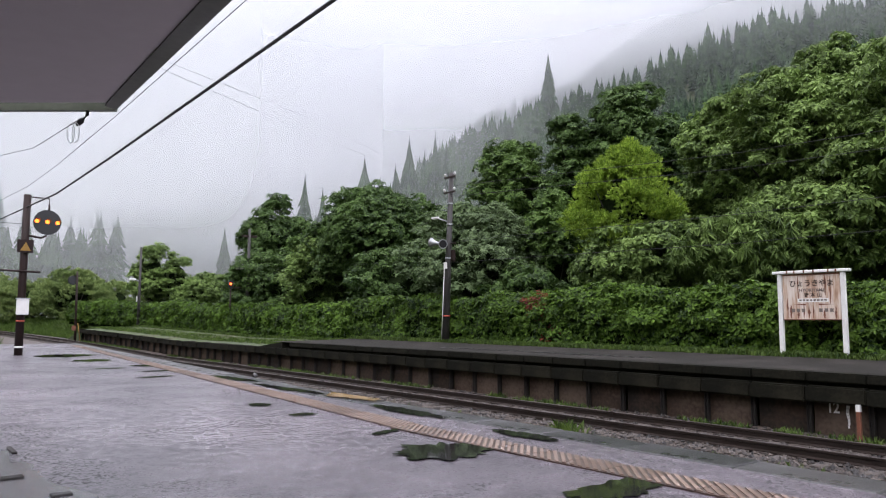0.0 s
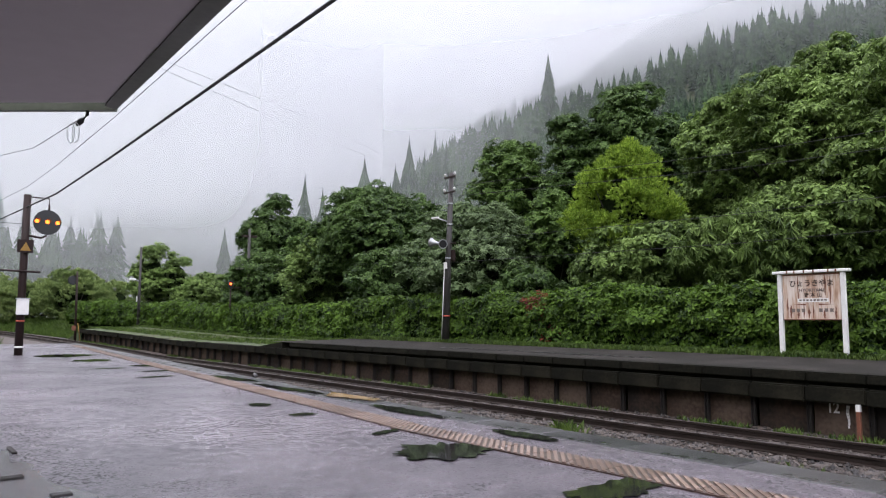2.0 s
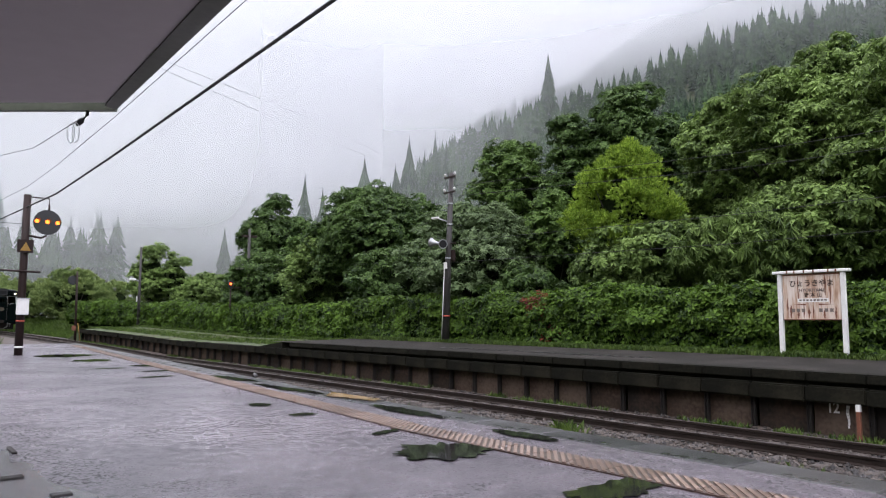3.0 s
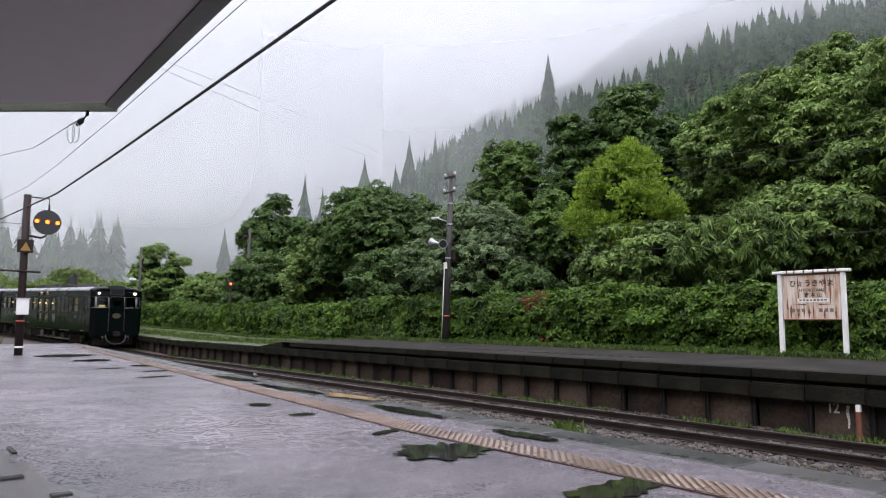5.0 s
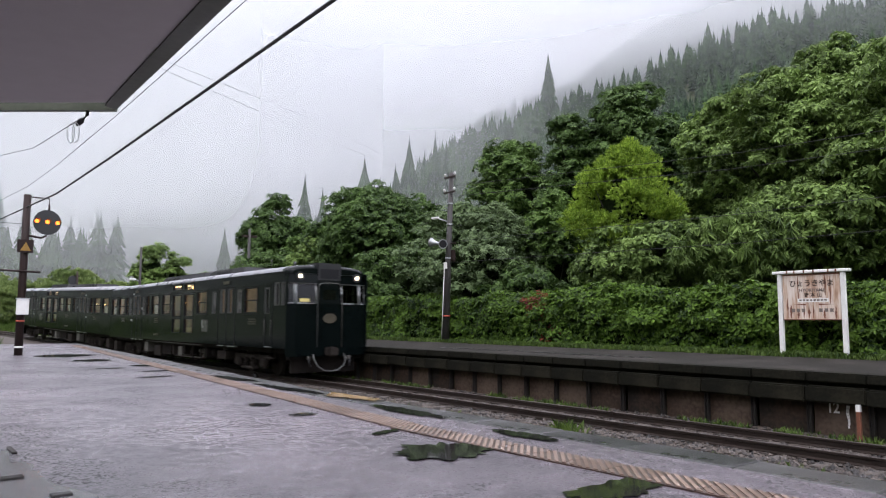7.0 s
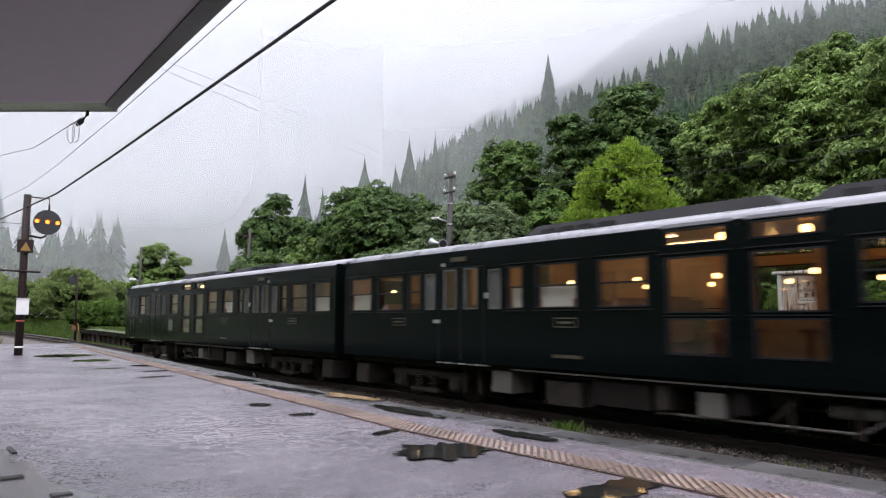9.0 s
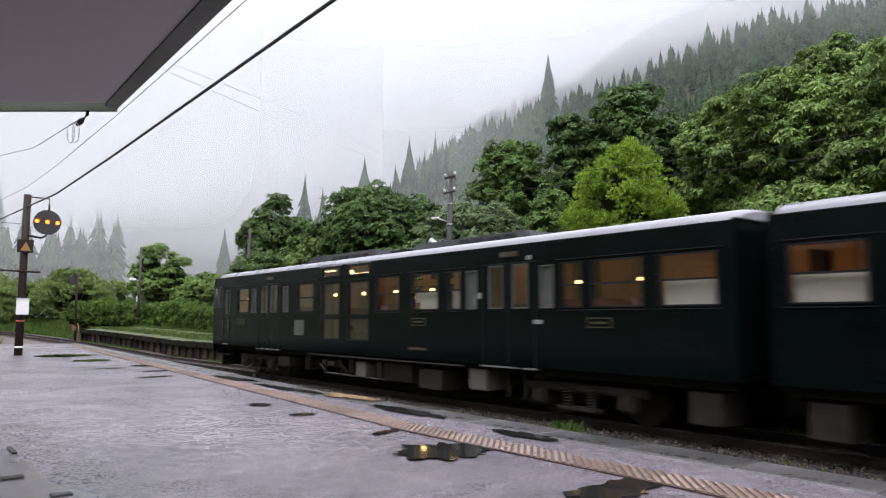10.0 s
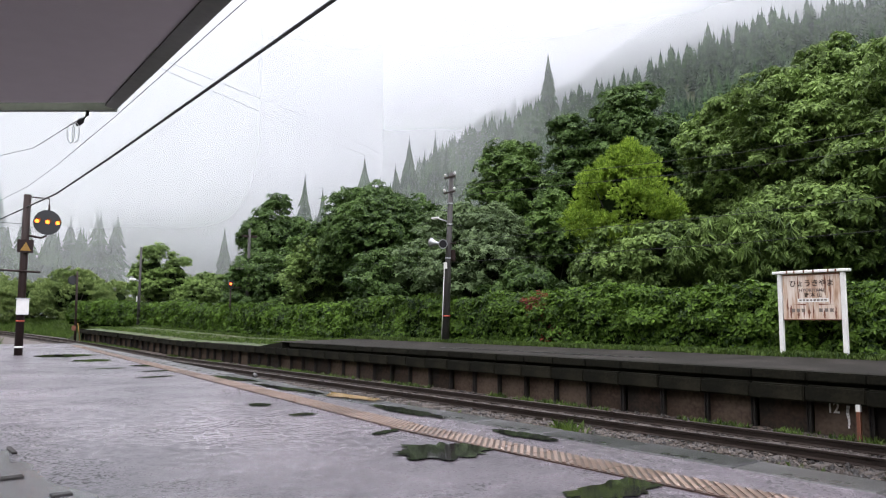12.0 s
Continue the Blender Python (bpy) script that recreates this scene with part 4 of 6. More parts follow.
# ---- painted numbers and small things ----
def small_things():
    for txt, y, size, z in (("12", 5.86, 0.27, 0.36), ("11", 10.55, 0.20, 0.28)):
        ob = lettering("painted_number", txt, size, M_white, None, pose(13.19, y, z, 90, 0, -90), wide=0.8)
        tagged(ob, "white painted number on the platform wall", "number")
    bm = bmesh.new()
    for i in range(7):
        z = 0.42 - i * 0.055
        w = 0.035 - 0.003 * i
        box(bm, 13.185, 13.19, 5.62 + 0.01 * math.sin(i) - w, 5.62 + 0.01 * math.sin(i) + w * 0.6, z - 0.05, z)
    tagged(part("paint_run", bm, M_white), "white paint run on the platform wall", "paint")
    st = thing("marker_stake", "short rusty stake with a white top in the ballast", "stake", pose(12.98, 5.36, -0.25))
    part("stake", boxes((-0.03, 0.03, -0.03, 0.03, 0, 0.72)), M_rust, st)
    part("cap", boxes((-0.034, 0.034, -0.034, 0.034, 0.61, 0.725)), M_white, st, "white painted top")
    bm = bmesh.new()
    bmesh.ops.create_icosphere(bm, subdivisions=2, radius=0.11)
    for v in bm.verts:
        v.co = v.co * (0.9 + 0.2 * noise.noise(v.co * 6)) + Vector((10.5, 23.8, -0.06))
    tagged(part("pale_stone", bm, M_concrete), "pale stone lying beside the rail", "stone")
    bm = bmesh.new()
    bm.faces.new([bm.verts.new((x, y, ZP + 0.022)) for x, y in ((5.1, 9.15), (5.3, 8.2), (5.5, 8.3), (5.44, 9.6))])
    tagged(part("yellow_mark", bm, M_yellow), "worn yellow paint patch on the platform edge", "paint")
    for x, y, a, b in ((0.81, 5.72, 0.075, 0.05), (0.975, 6.92, 0.02, 0.16), (0.98, 5.0, 0.06, 0.04)):
        tagged(part("iron_lid", soft_box(x - a, x + a, y - b, y + b, ZP, ZP + 0.022, 0.006, 1), M_post), "small dark iron lid in the wet platform", "lid", "iron lids")
    # worn tactile dots on the far platform
    strip = tagged(new("tactile_strip_far"), "faded pale tactile blocks on the far platform", "tactile paving", kind="structure")
    first = None
    for i in range(26):
        m = pose(14.55, 10.6 + i * 0.31, ZU + 0.005, 0, 0, 0)
        if first is None:
            first = part("tile", boxes((-0.14, 0.14, 0.01, 0.15, -0.01, 0.012)), M_concrete, strip)
            first.matrix_basis = m
        else:
            q = first.copy()
            scene.collection.objects.link(q)
            q.matrix_basis = m


small_things()


# ---- railcars ----
M_body = varied("wet_black_green_paint", [(0.0014, 0.0026, 0.0027), (0.0026, 0.0044, 0.0044)], scale=(0.8, 30), rough=(0.12, 0.22), bump=0.04, bump_scale=4, dist=0.01, spec=0.1)
M_roof = varied("wet_grey_roof_paint", [(0.16, 0.16, 0.18), (0.24, 0.24, 0.26)], scale=(1, 20), rough=(0.2, 0.4), bump=0.05)
M_unit = varied("dark_roof_unit", [(0.005, 0.005, 0.006), (0.013, 0.013, 0.015)], scale=(1, 20), rough=(0.45, 0.7), bump=0.05, spec=0.2)
M_under = varied("grimy_underframe", [(0.005, 0.004, 0.004), (0.016, 0.013, 0.011)], scale=(2, 20), rough=(0.7, 0.95), bump=0.2, spec=0.08)
M_bogie = varied("brown_dusty_bogie", [(0.010, 0.008, 0.007), (0.034, 0.028, 0.024)], scale=(3, 20), rough=(0.7, 0.95), bump=0.2, spec=0.1)
M_tank = varied("grey_beige_box", [(0.055, 0.05, 0.044), (0.09, 0.082, 0.074)], scale=(2, 20), rough=(0.5, 0.8), bump=0.1)
M_wood = varied("varnished_wood", [(0.30, 0.17, 0.08), (0.44, 0.27, 0.14)], scale=(1.5, 12), stretch=(3, 0.5, 3), rough=(0.35, 0.5), bump=0.05)
M_seat = varied("brown_seat_cloth", [(0.14, 0.05, 0.03), (0.2, 0.08, 0.05)], scale=(2, 40), bump=0.1)
M_blind = varied("pale_window_blind", [(0.5, 0.46, 0.42), (0.62, 0.58, 0.54)], scale=(1, 30), stretch=(1, 1, 5), bump=0.1)
M_frost = varied("frosted_pane", [(0.05, 0.05, 0.048), (0.085, 0.085, 0.08)], scale=(1, 30), rough=(0.2, 0.3), bump=0)
M_frame = varied("dull_aluminium_frame", [(0.05, 0.05, 0.048), (0.09, 0.09, 0.085)], scale=(2, 20), rough=(0.4, 0.6), bump=0)
M_tanblind = varied("tan_cloth_blind", [(0.26, 0.15, 0.08), (0.36, 0.22, 0.12)], scale=(0.7, 30), stretch=(1, 2, 1), bump=0.05)
M_glass = clear_glass("window_glass", (0.86, 0.86, 0.84))
M_cabglass = clear_glass("cab_glass", (0.30, 0.32, 0.32), 0.02)
M_steel = varied("bright_steel", [(0.5, 0.5, 0.5), (0.65, 0.65, 0.65)], scale=(2, 20), rough=(0.2, 0.35), metal=0.9, bump=0)
M_goldplate = varied("dull_gilt_plate", [(0.05, 0.043, 0.03), (0.10, 0.085, 0.06)], scale=(3, 30), rough=(0.3, 0.5), metal=0.5, bump=0)
M_lampwarm = glow("warm_lamp", (1.0, 0.58, 0.2), 9.0)
M_strip_bright = glow("warm_ceiling_light", (1.0, 0.66, 0.32), 6.5)
M_strip_dim = glow("dim_warm_ceiling_light", (1.0, 0.68, 0.36), 3.2)
M_head = glow("headlamp", (1.0, 0.78, 0.52), 8.0)
M_dest = glow("lit_destination_panel", (1.0, 0.78, 0.25), 2.0)
M_taillamp = glow("red_tail_lamp", (1.0, 0.04, 0.02), 1.5)

HALF, CAR = 1.43, 20.8
Z_FLOOR, Z_GUT = 0.95, 3.36
# openings along the side: distance from the cab end, from - to, z low - high, kind
SIDE = [(0.12, 0.34, 2.3, 3.02, "cab"), (0.50, 0.82, 2.3, 3.02, "cab"), (1.22, 1.56, 2.05, 2.88, "cab"), (2.14, 3.20, 2.08, 2.92, "window"), (3.44, 3.78, 2.08, 2.88, "frost"),
        (4.24, 4.66, 2.08, 2.94, "door"), (4.93, 5.36, 2.08, 2.94, "door"), (5.80, 6.14, 2.08, 2.88, "frost"), (6.72, 7.78, 2.08, 2.92, "window"),
        (8.22, 9.26, 1.31, 1.89, "low"), (8.22, 9.26, 1.97, 2.86, "pan"), (9.66, 10.72, 1.31, 1.89, "low"), (9.66, 10.72, 1.97, 2.86, "pan"),
        (8.22, 9.26, 3.04, 3.30, "top"), (9.66, 10.72, 3.04, 3.30, "top"),
        (11.05, 12.10, 2.08, 2.92, "window"), (12.58, 13.63, 2.08, 2.92, "blind"), (13.98, 14.43, 2.08, 2.92, "blind"), (14.62, 14.97, 2.08, 2.90, "frost"),
        (15.34, 15.77, 2.08, 2.96, "door"), (16.04, 16.48, 2.08, 2.96, "door"), (16.80, 17.15, 2.08, 2.90, "frost"),
        (17.34, 17.85, 2.08, 2.92, "window"), (18.06, 19.16, 2.08, 2.92, "window"), (19.46, 20.52, 2.08, 2.92, "blind")]
DOORS = [(4.0, 5.55), (15.15, 16.65)]


def side_skin(sgn, inset=0.0, start=0.0):
    """One side wall with its openings cut through."""
    cuts_y = sorted({0.0, CAR} | {v for r in SIDE for v in r[:2]})
    cuts_z = sorted({Z_FLOOR, Z_GUT} | {v for r in SIDE for v in r[2:4]})
    bm = bmesh.new()
    vs = {}

    def vert(y, z):
        if (y, z) not in vs:
            tuck = 0.05 * max(0.0, (1.5 - z)) / 0.55
            lean = 0.10 * max(0.0, (z - 2.9)) ** 1.5
            vs[y, z] = bm.verts.new((sgn * (HALF - tuck * 0.2 - lean - inset), CAR / 2 - y, z))
        return vs[y, z]
    for y0, y1 in zip(cuts_y, cuts_y[1:]):
        for z0, z1 in zip(cuts_z, cuts_z[1:]):
            ym, zm = (y0 + y1) / 2, (z0 + z1) / 2
            if y0 >= start and not any(r[0] < ym < r[1] and r[2] < zm < r[3] for r in SIDE):
                bm.faces.new((vert(y0, z0), vert(y1, z0), vert(y1, z1), vert(y0, z1)))
    bmesh.ops.recalc_face_normals(bm, faces=bm.faces[:])
    return bm


def build_car(M_lampstrip, far_side, roof_units):
    car = thing("railcar", "glossy black-green diesel railcar with warm-lit windows on the rails", "train", group="railcars")
    for sgn in (-1, 1):
        sd = part("side_wall", side_skin(sgn), M_body, car)
        so = sd.modifiers.new("thick", "SOLIDIFY")
        so.thickness, so.offset = 0.05, 0.0
        part("inner_panelling", side_skin(sgn, 0.055, 2.0), M_wood, sd, "varnished wooden wall lining")
        for y0, y1, z0, z1, kind in SIDE:
            a, b = CAR / 2 - y1, CAR / 2 - y0
            xo = sgn * (HALF - 0.10 * max(0, z0 - 2.9) ** 1.5)
            x0, x1 = sorted((xo - sgn * 0.045, xo + sgn * 0.036))
            t = 0.025
            win = part("window", boxes((x0, x1, a, a + t, z0, z1), (x0, x1, b - t, b, z0, z1), (x0, x1, a + t, b - t, z0, z0 + t), (x0, x1, a + t, b - t, z1 - t, z1),
                                       *(((x0, x1, a + t, b - t, (z0 + z1) / 2 - 0.015, (z0 + z1) / 2 + 0.015),) if kind in ("window", "blind") else ())), M_unit if kind in ("window", "blind", "pan", "low", "top") else M_frame, sd, "framed side window")
            xp = xo - sgn * 0.02
            pane = part("pane", boxes((min(xp, xp - sgn * 0.006), max(xp, xp - sgn * 0.006), a + t, b - t, z0 + t, z1 - t)), M_frost if kind == "frost" else (M_cabglass if kind == "cab" else M_glass), win)
            pane.visible_shadow = False
            if sgn == far_side and kind in ("window", "blind", "door", "frost"):
                xb = xo - sgn * 0.11
                part("blind", boxes((min(xb, xb - sgn * 0.01), max(xb, xb - sgn * 0.01), a - 0.02, b + 0.02, z0 + 0.02, z1 + 0.02)), M_tanblind, win, "drawn tan cloth blind")
            elif kind == "blind":
                xb = xo - sgn * 0.10
                bl = part("blind", boxes((min(xb, xb - sgn * 0.01), max(xb, xb - sgn * 0.01), a + t, b - t, z0 + t, (z0 + z1) / 2)), M_blind, win, "pale half-drawn blind")
            if kind in ("window", "blind", "pan"):
                part("rain_strip", boxes((min(xo, xo + sgn * 0.05), max(xo, xo + sgn * 0.05), a - 0.12, b + 0.12, z1 + 0.05, z1 + 0.066)), M_unit, sd)
                part("sill", boxes((min(xo, xo + sgn * 0.045), max(xo, xo + sgn * 0.045), a - 0.06, b + 0.06, z0 - 0.05, z0 - 0.035)), M_unit, sd)
        for y0, y1 in DOORS:
            a, b = CAR / 2 - y1, CAR / 2 - y0
            xo = sgn * HALF
            q = lambda d0, d1: (min(xo + sgn * d0, xo + sgn * d1), max(xo + sgn * d0, xo + sgn * d1))
            part("door_seal", boxes((*q(-0.01, 0.034), (a + b) / 2 - 0.012, (a + b) / 2 + 0.012, 1.0, 2.98), (*q(-0.01, 0.034), a - 0.02, a, 0.98, 3.0), (*q(-0.01, 0.034), b, b + 0.02, 0.98, 3.0), (*q(-0.01, 0.034), a, b, 2.98, 3.0)), M_unit, sd)
            part("step_edge", boxes((*q(-0.06, 0.04), a - 0.05, b + 0.1, 0.905, 0.93)), M_steel, sd, "bright steel door sill")
            part("route_plate", boxes((*q(0.02, 0.05), (a + b) / 2 - 0.3, (a + b) / 2 + 0.2, 3.12, 3.22)), M_goldplate, sd, "gilt-framed destination plate")
        xo = sgn * HALF
        q = lambda d0, d1: (min(xo + sgn * d0, xo + sgn * d1), max(xo + sgn * d0, xo + sgn * d1))
        for l0, l1, z0, z1, mat in ((12.6, 13.15, 1.72, 1.90, M_goldplate), (2.25, 2.85, 1.70, 1.88, M_goldplate), (17.95, 18.5, 1.72, 1.9, M_goldplate), (12.5, 13.2, 1.16, 1.22, M_goldplate), (6.6, 7.2, 1.4, 1.85, M_frost),
                                   (16.62, 16.85, 1.78, 1.86, M_grey), (15.0, 15.1, 2.3, 2.42, M_grey), (16.45, 16.56, 3.03, 3.11, M_grey)):
            pl = part("side_plate", boxes((*q(0.02, 0.034), CAR / 2 - l1, CAR / 2 - l0, z0, z1)), mat, sd, "framed plate on the side")
            if l1 - l0 > 0.5 and z1 - z0 > 0.15 and mat is M_goldplate:
                part("plate_face", boxes((*q(0.034, 0.038), CAR / 2 - l1 + 0.02, CAR / 2 - l0 - 0.02, z0 + 0.02, z1 - 0.02)), M_body, pl)
                part("lettering_bar", boxes((*q(0.038, 0.041), CAR / 2 - l1 + 0.1, CAR / 2 - l0 - 0.1, z0 + 0.07, z0 + 0.11)), M_goldplate, pl)
        part("piping", boxes((*q(-0.1, -0.04), -4.0, 3.0, 0.86, 0.885)), M_tank, sd)
        # handrails and steps at the cab door
        for yy in (9.38, 8.88):
            part("handrail", tubed([(xo + sgn * 0.05, yy, 1.35), (xo + sgn * 0.06, yy, 1.85)], 0.011, 6), M_tank, sd)
        part("cab_door", boxes((*q(0.018, 0.034), 8.86, 8.875, 1.05, 3.0), (*q(0.018, 0.034), 9.39, 9.405, 1.05, 3.0)), M_unit, sd)
        part("cab_step", boxes((*q(-0.1, 0.06), 8.9, 9.35, 0.98, 1.0)), M_grey, sd)
        part("lower_step", boxes((*q(-0.15, 0.02), 8.9, 9.35, 0.62, 0.64), (*q(-0.15, -0.13), 8.9, 8.92, 0.62, 0.95), (*q(-0.15, -0.13), 9.33, 9.35, 0.62, 0.95)), M_bogie, sd)
    # roof: curved shell with bands of glazing left open near the middle
    bm = bmesh.new()
    prof = []
    for i in range(17):
        w = math.pi * i / 16
        cx, sx = math.cos(w), math.sin(w)
        prof.append((math.copysign(abs(cx) ** 0.75, cx) * (HALF - 0.035), Z_GUT - 0.02 + 0.27 * sx ** 0.75))
    ends = [(-10.4, 0.9, -0.04), (-10.25, 1.0, 0), (10.0, 1.0, 0), (10.3, 0.97, -0.03), (10.42, 0.9, -0.10)]
    rings = [[bm.verts.new((x * k, y, z + dz * (z - 3.2) / 0.3)) for x, z in prof] for y, k, dz in ends]
    for a, b in zip(rings, rings[1:]):
        for j in range(16):
            bm.faces.new((a[j], a[j + 1], b[j + 1], b[j])).smooth = True
    bm.faces.new(rings[0])
    bm.faces.new(rings[-1][::-1])
    bmesh.ops.recalc_face_normals(bm, faces=bm.faces[:])
    part("roof", bm, M_roof, car, "wet grey curved roof")
    for x0 in (-HALF + 0.005, HALF - 0.06):
        part("gutter", boxes((x0, x0 + 0.055, -10.38, 10.2, Z_GUT - 0.03, Z_GUT)), M_unit, car)
    bm = bmesh.new()
    rings = [[bm.verts.new((x * k * 1.006, y, z + 0.006 + dz * (z - 3.2) / 0.3)) for x, z in prof] for y, k, dz in ((9.95, 1.0, 0), (10.0, 1.0, 0), (10.3, 0.97, -0.03), (10.43, 0.9, -0.10))]
    for a, b in zip(rings, rings[1:]):
        for j in range(16):
            bm.faces.new((a[j], a[j + 1], b[j + 1], b[j])).smooth = True
    bm.faces.new(rings[-1][::-1])
    bmesh.ops.recalc_face_normals(bm, faces=bm.faces[:])
    part("roof_brow", bm, M_body, car, "black brow over the cab front")
    for l0, l1, hgt in roof_units:
        bm = bmesh.new()
        a, b = CAR / 2 - l1, CAR / 2 - l0
        lo = [bm.verts.new(c) for c in ((-0.72, a, 3.55), (0.72, a, 3.55), (0.72, b, 3.55), (-0.72, b, 3.55))]
        hi = [bm.verts.new(c) for c in ((-0.58, a + 0.35, 3.6 + hgt), (0.58, a + 0.35, 3.6 + hgt), (0.58, b - 0.35, 3.6 + hgt), (-0.58, b - 0.35, 3.6 + hgt))]
        bm.faces.new(hi)
        for i in range(4):
            bm.faces.new((lo[i], lo[(i + 1) % 4], hi[(i + 1) % 4], hi[i]))
        bmesh.ops.bevel(bm, geom=bm.edges[:], offset=0.03, segments=2, affect="EDGES")
        unit = part("cooling_unit", bm, M_unit, car, "low dark roof cooling unit")
        for i in range(4):
            for x0 in (-0.70, 0.655):
                part("grille", boxes((x0, x0 + 0.045, a + 0.6 + i * 0.5, a + 0.95 + i * 0.5, 3.62, 3.72)), M_black, unit)
    for l0, l1 in ((8.14, 9.34), (9.58, 10.80)):
        for sx in (-1, 1):
            x0, x1 = sorted((sx * (HALF - 0.03), sx * (HALF + 0.03)))
            part("roof_apron", soft_box(x0, x1, 10.4 - l1, 10.4 - l0, 3.325, 3.40, 0.01, 1), M_roof, car, "pale roof edge above the tall windows")
    # a long counter under the tall windows of the other side
    x0, x1 = sorted((far_side * 0.85, far_side * (HALF - 0.09)))
    counter = part("counter", soft_box(x0, x1, 10.4 - 10.9, 10.4 - 8.05, 1.22, 1.93, 0.015, 1), M_wood, car, "varnished wooden counter")
    for i in range(3):
        part("stool", tubed([(far_side * 0.55, 10.4 - 8.5 - 0.9 * i, 1.22), (far_side * 0.55, 10.4 - 8.5 - 0.9 * i, 1.66), (far_side * 0.55, 10.4 - 8.5 - 0.9 * i, 1.67), (far_side * 0.55, 10.4 - 8.5 - 0.9 * i, 1.73)], [0.04, 0.04, 0.17, 0.17], 12), M_seat, car, "round brown stool")
    part("whistle", tubed([(0.5, 9.0, 3.55), (0.5, 9.0, 3.78)], 0.05, 8), M_black, car)
    part("cooling_unit", soft_box(-0.5, 0.5, -0.6, 0.2, 3.55, 3.72, 0.03), M_unit, car)
    part("aerial", tubed([(0.4, 7.0, 3.55), (0.4, 7.0, 4.0)], 0.012, 6), M_black, car)
    # floor, ceiling and interior
    part("floor", boxes((-HALF + 0.06, HALF - 0.06, -10.3, 10.2, 0.96, 1.22)), M_under, car)
    part("ceiling", boxes((-HALF + 0.12, HALF - 0.12, -10.3, 8.3, 3.335, 3.35)), M_wood, car)
    part("bulkhead_lining", boxes((-HALF + 0.08, HALF - 0.08, 8.185, 8.198, 1.22, 3.33)), M_wood, car, "varnished wooden bulkhead")
    part("end_lining", boxes((-HALF + 0.08, -0.4, -10.33, -10.31, 1.22, 3.33), (0.4, HALF - 0.08, -10.33, -10.31, 1.22, 3.33), (-0.4, 0.4, -10.33, -10.31, 2.95, 3.33)), M_wood, car, "varnished wooden end wall")
    part("bulkhead", boxes((-HALF + 0.07, HALF - 0.07, 8.2, 8.26, 1.22, 3.33)), M_unit, car)
    for l in (3.9, 5.68, 15.06, 16.72):
        part("partition", boxes((-HALF + 0.07, -0.45, 10.4 - l - 0.02, 10.4 - l + 0.02, 1.22, 3.3), (0.45, HALF - 0.07, 10.4 - l - 0.02, 10.4 - l + 0.02, 1.22, 3.3)), M_wood, car, "varnished wooden partition")
    for x in (-0.62, 0.62):
        for y0, y1 in ((-9.8, -6.5), (-5.4, -5.2), (-4.4, -0.7), (2.9, 4.6), (5.6, 5.8), (6.9, 8.1)):
            part("ceiling_light", boxes((x - 0.05, x + 0.05, y0, y1, 3.30, 3.325)), M_lampstrip, car, "warm ceiling light")
    for l, z in ((8.75, 3.2), (10.1, 3.2)):
        for sx in (-0.8, 0.8):
            bm = bmesh.new()
            bmesh.ops.create_uvsphere(bm, u_segments=10, v_segments=6, radius=0.07)
            ob = part("lamp_globe", bm, M_lampwarm, car, "warm glowing globe lamp")
            ob.matrix_basis = pose(sx, 10.4 - l, z)
    for l in (2.5, 4.9, 8.5, 10.0, 11.5, 13.0, 17.5, 18.9):
        for sx in (-1.15, 1.15):
            bm = bmesh.new()
            bmesh.ops.create_uvsphere(bm, u_segments=8, v_segments=5, radius=0.045)
            ob = part("wall_lamp", bm, M_lampwarm, car, "small warm wall lamp")
            ob.matrix_basis = pose(sx, 10.4 - l, 2.55)
    for l in (6.5, 11.2, 12.1, 13.0, 13.9, 17.4, 18.3, 19.2):
        for sx in (-1, 1):
            seat = part("seat", boxes((sx * 0.95 - 0.42, sx * 0.95 + 0.40, 10.4 - l - 0.22, 10.4 - l + 0.22, 1.5, 1.65)), M_seat, car, "brown upholstered seat")
            part("backrest", boxes((sx * 0.95 - 0.42, sx * 0.95 + 0.40, 10.4 - l + 0.22, 10.4 - l + 0.32, 1.5, 2.25)), M_seat, seat)
    # plain end at the coupling
    part("end_wall", boxes((-HALF + 0.02, -0.4, -10.4, -10.34, 0.95, 3.4), (0.4, HALF - 0.02, -10.4, -10.34, 0.95, 3.4), (-0.4, 0.4, -10.4, -10.34, 2.95, 3.4)), M_body, car)
    part("gangway", soft_box(-0.5, 0.5, -10.64, -10.4, 1.0, 3.05, 0.05), M_black, car, "black folding gangway bellows")
    # cab front
    bm = bmesh.new()
    front = [(-HALF + 0.0, 10.30), (-1.15, 10.42), (-0.42, 10.46), (0.42, 10.46), (1.15, 10.42), (HALF, 10.30)]
    zc = [0.72, 0.95, 2.36, 3.0, 3.36]
    g = [[bm.verts.new((x * (0.97 if z < 0.9 else 1.0), y - 0.10 * max(0, z - 2.3), z)) for x, y in front] for z in zc]
    for i in range(4):
        for j in range(5):
            if not (i == 2 and j in (0, 1, 3, 4)):
                bm.faces.new((g[i][j], g[i][j + 1], g[i + 1][j + 1], g[i + 1][j]))
    fr = part("cab_front", bm, M_body, car)
    so = fr.modifiers.new("thick", "SOLIDIFY")
    so.thickness = 0.05
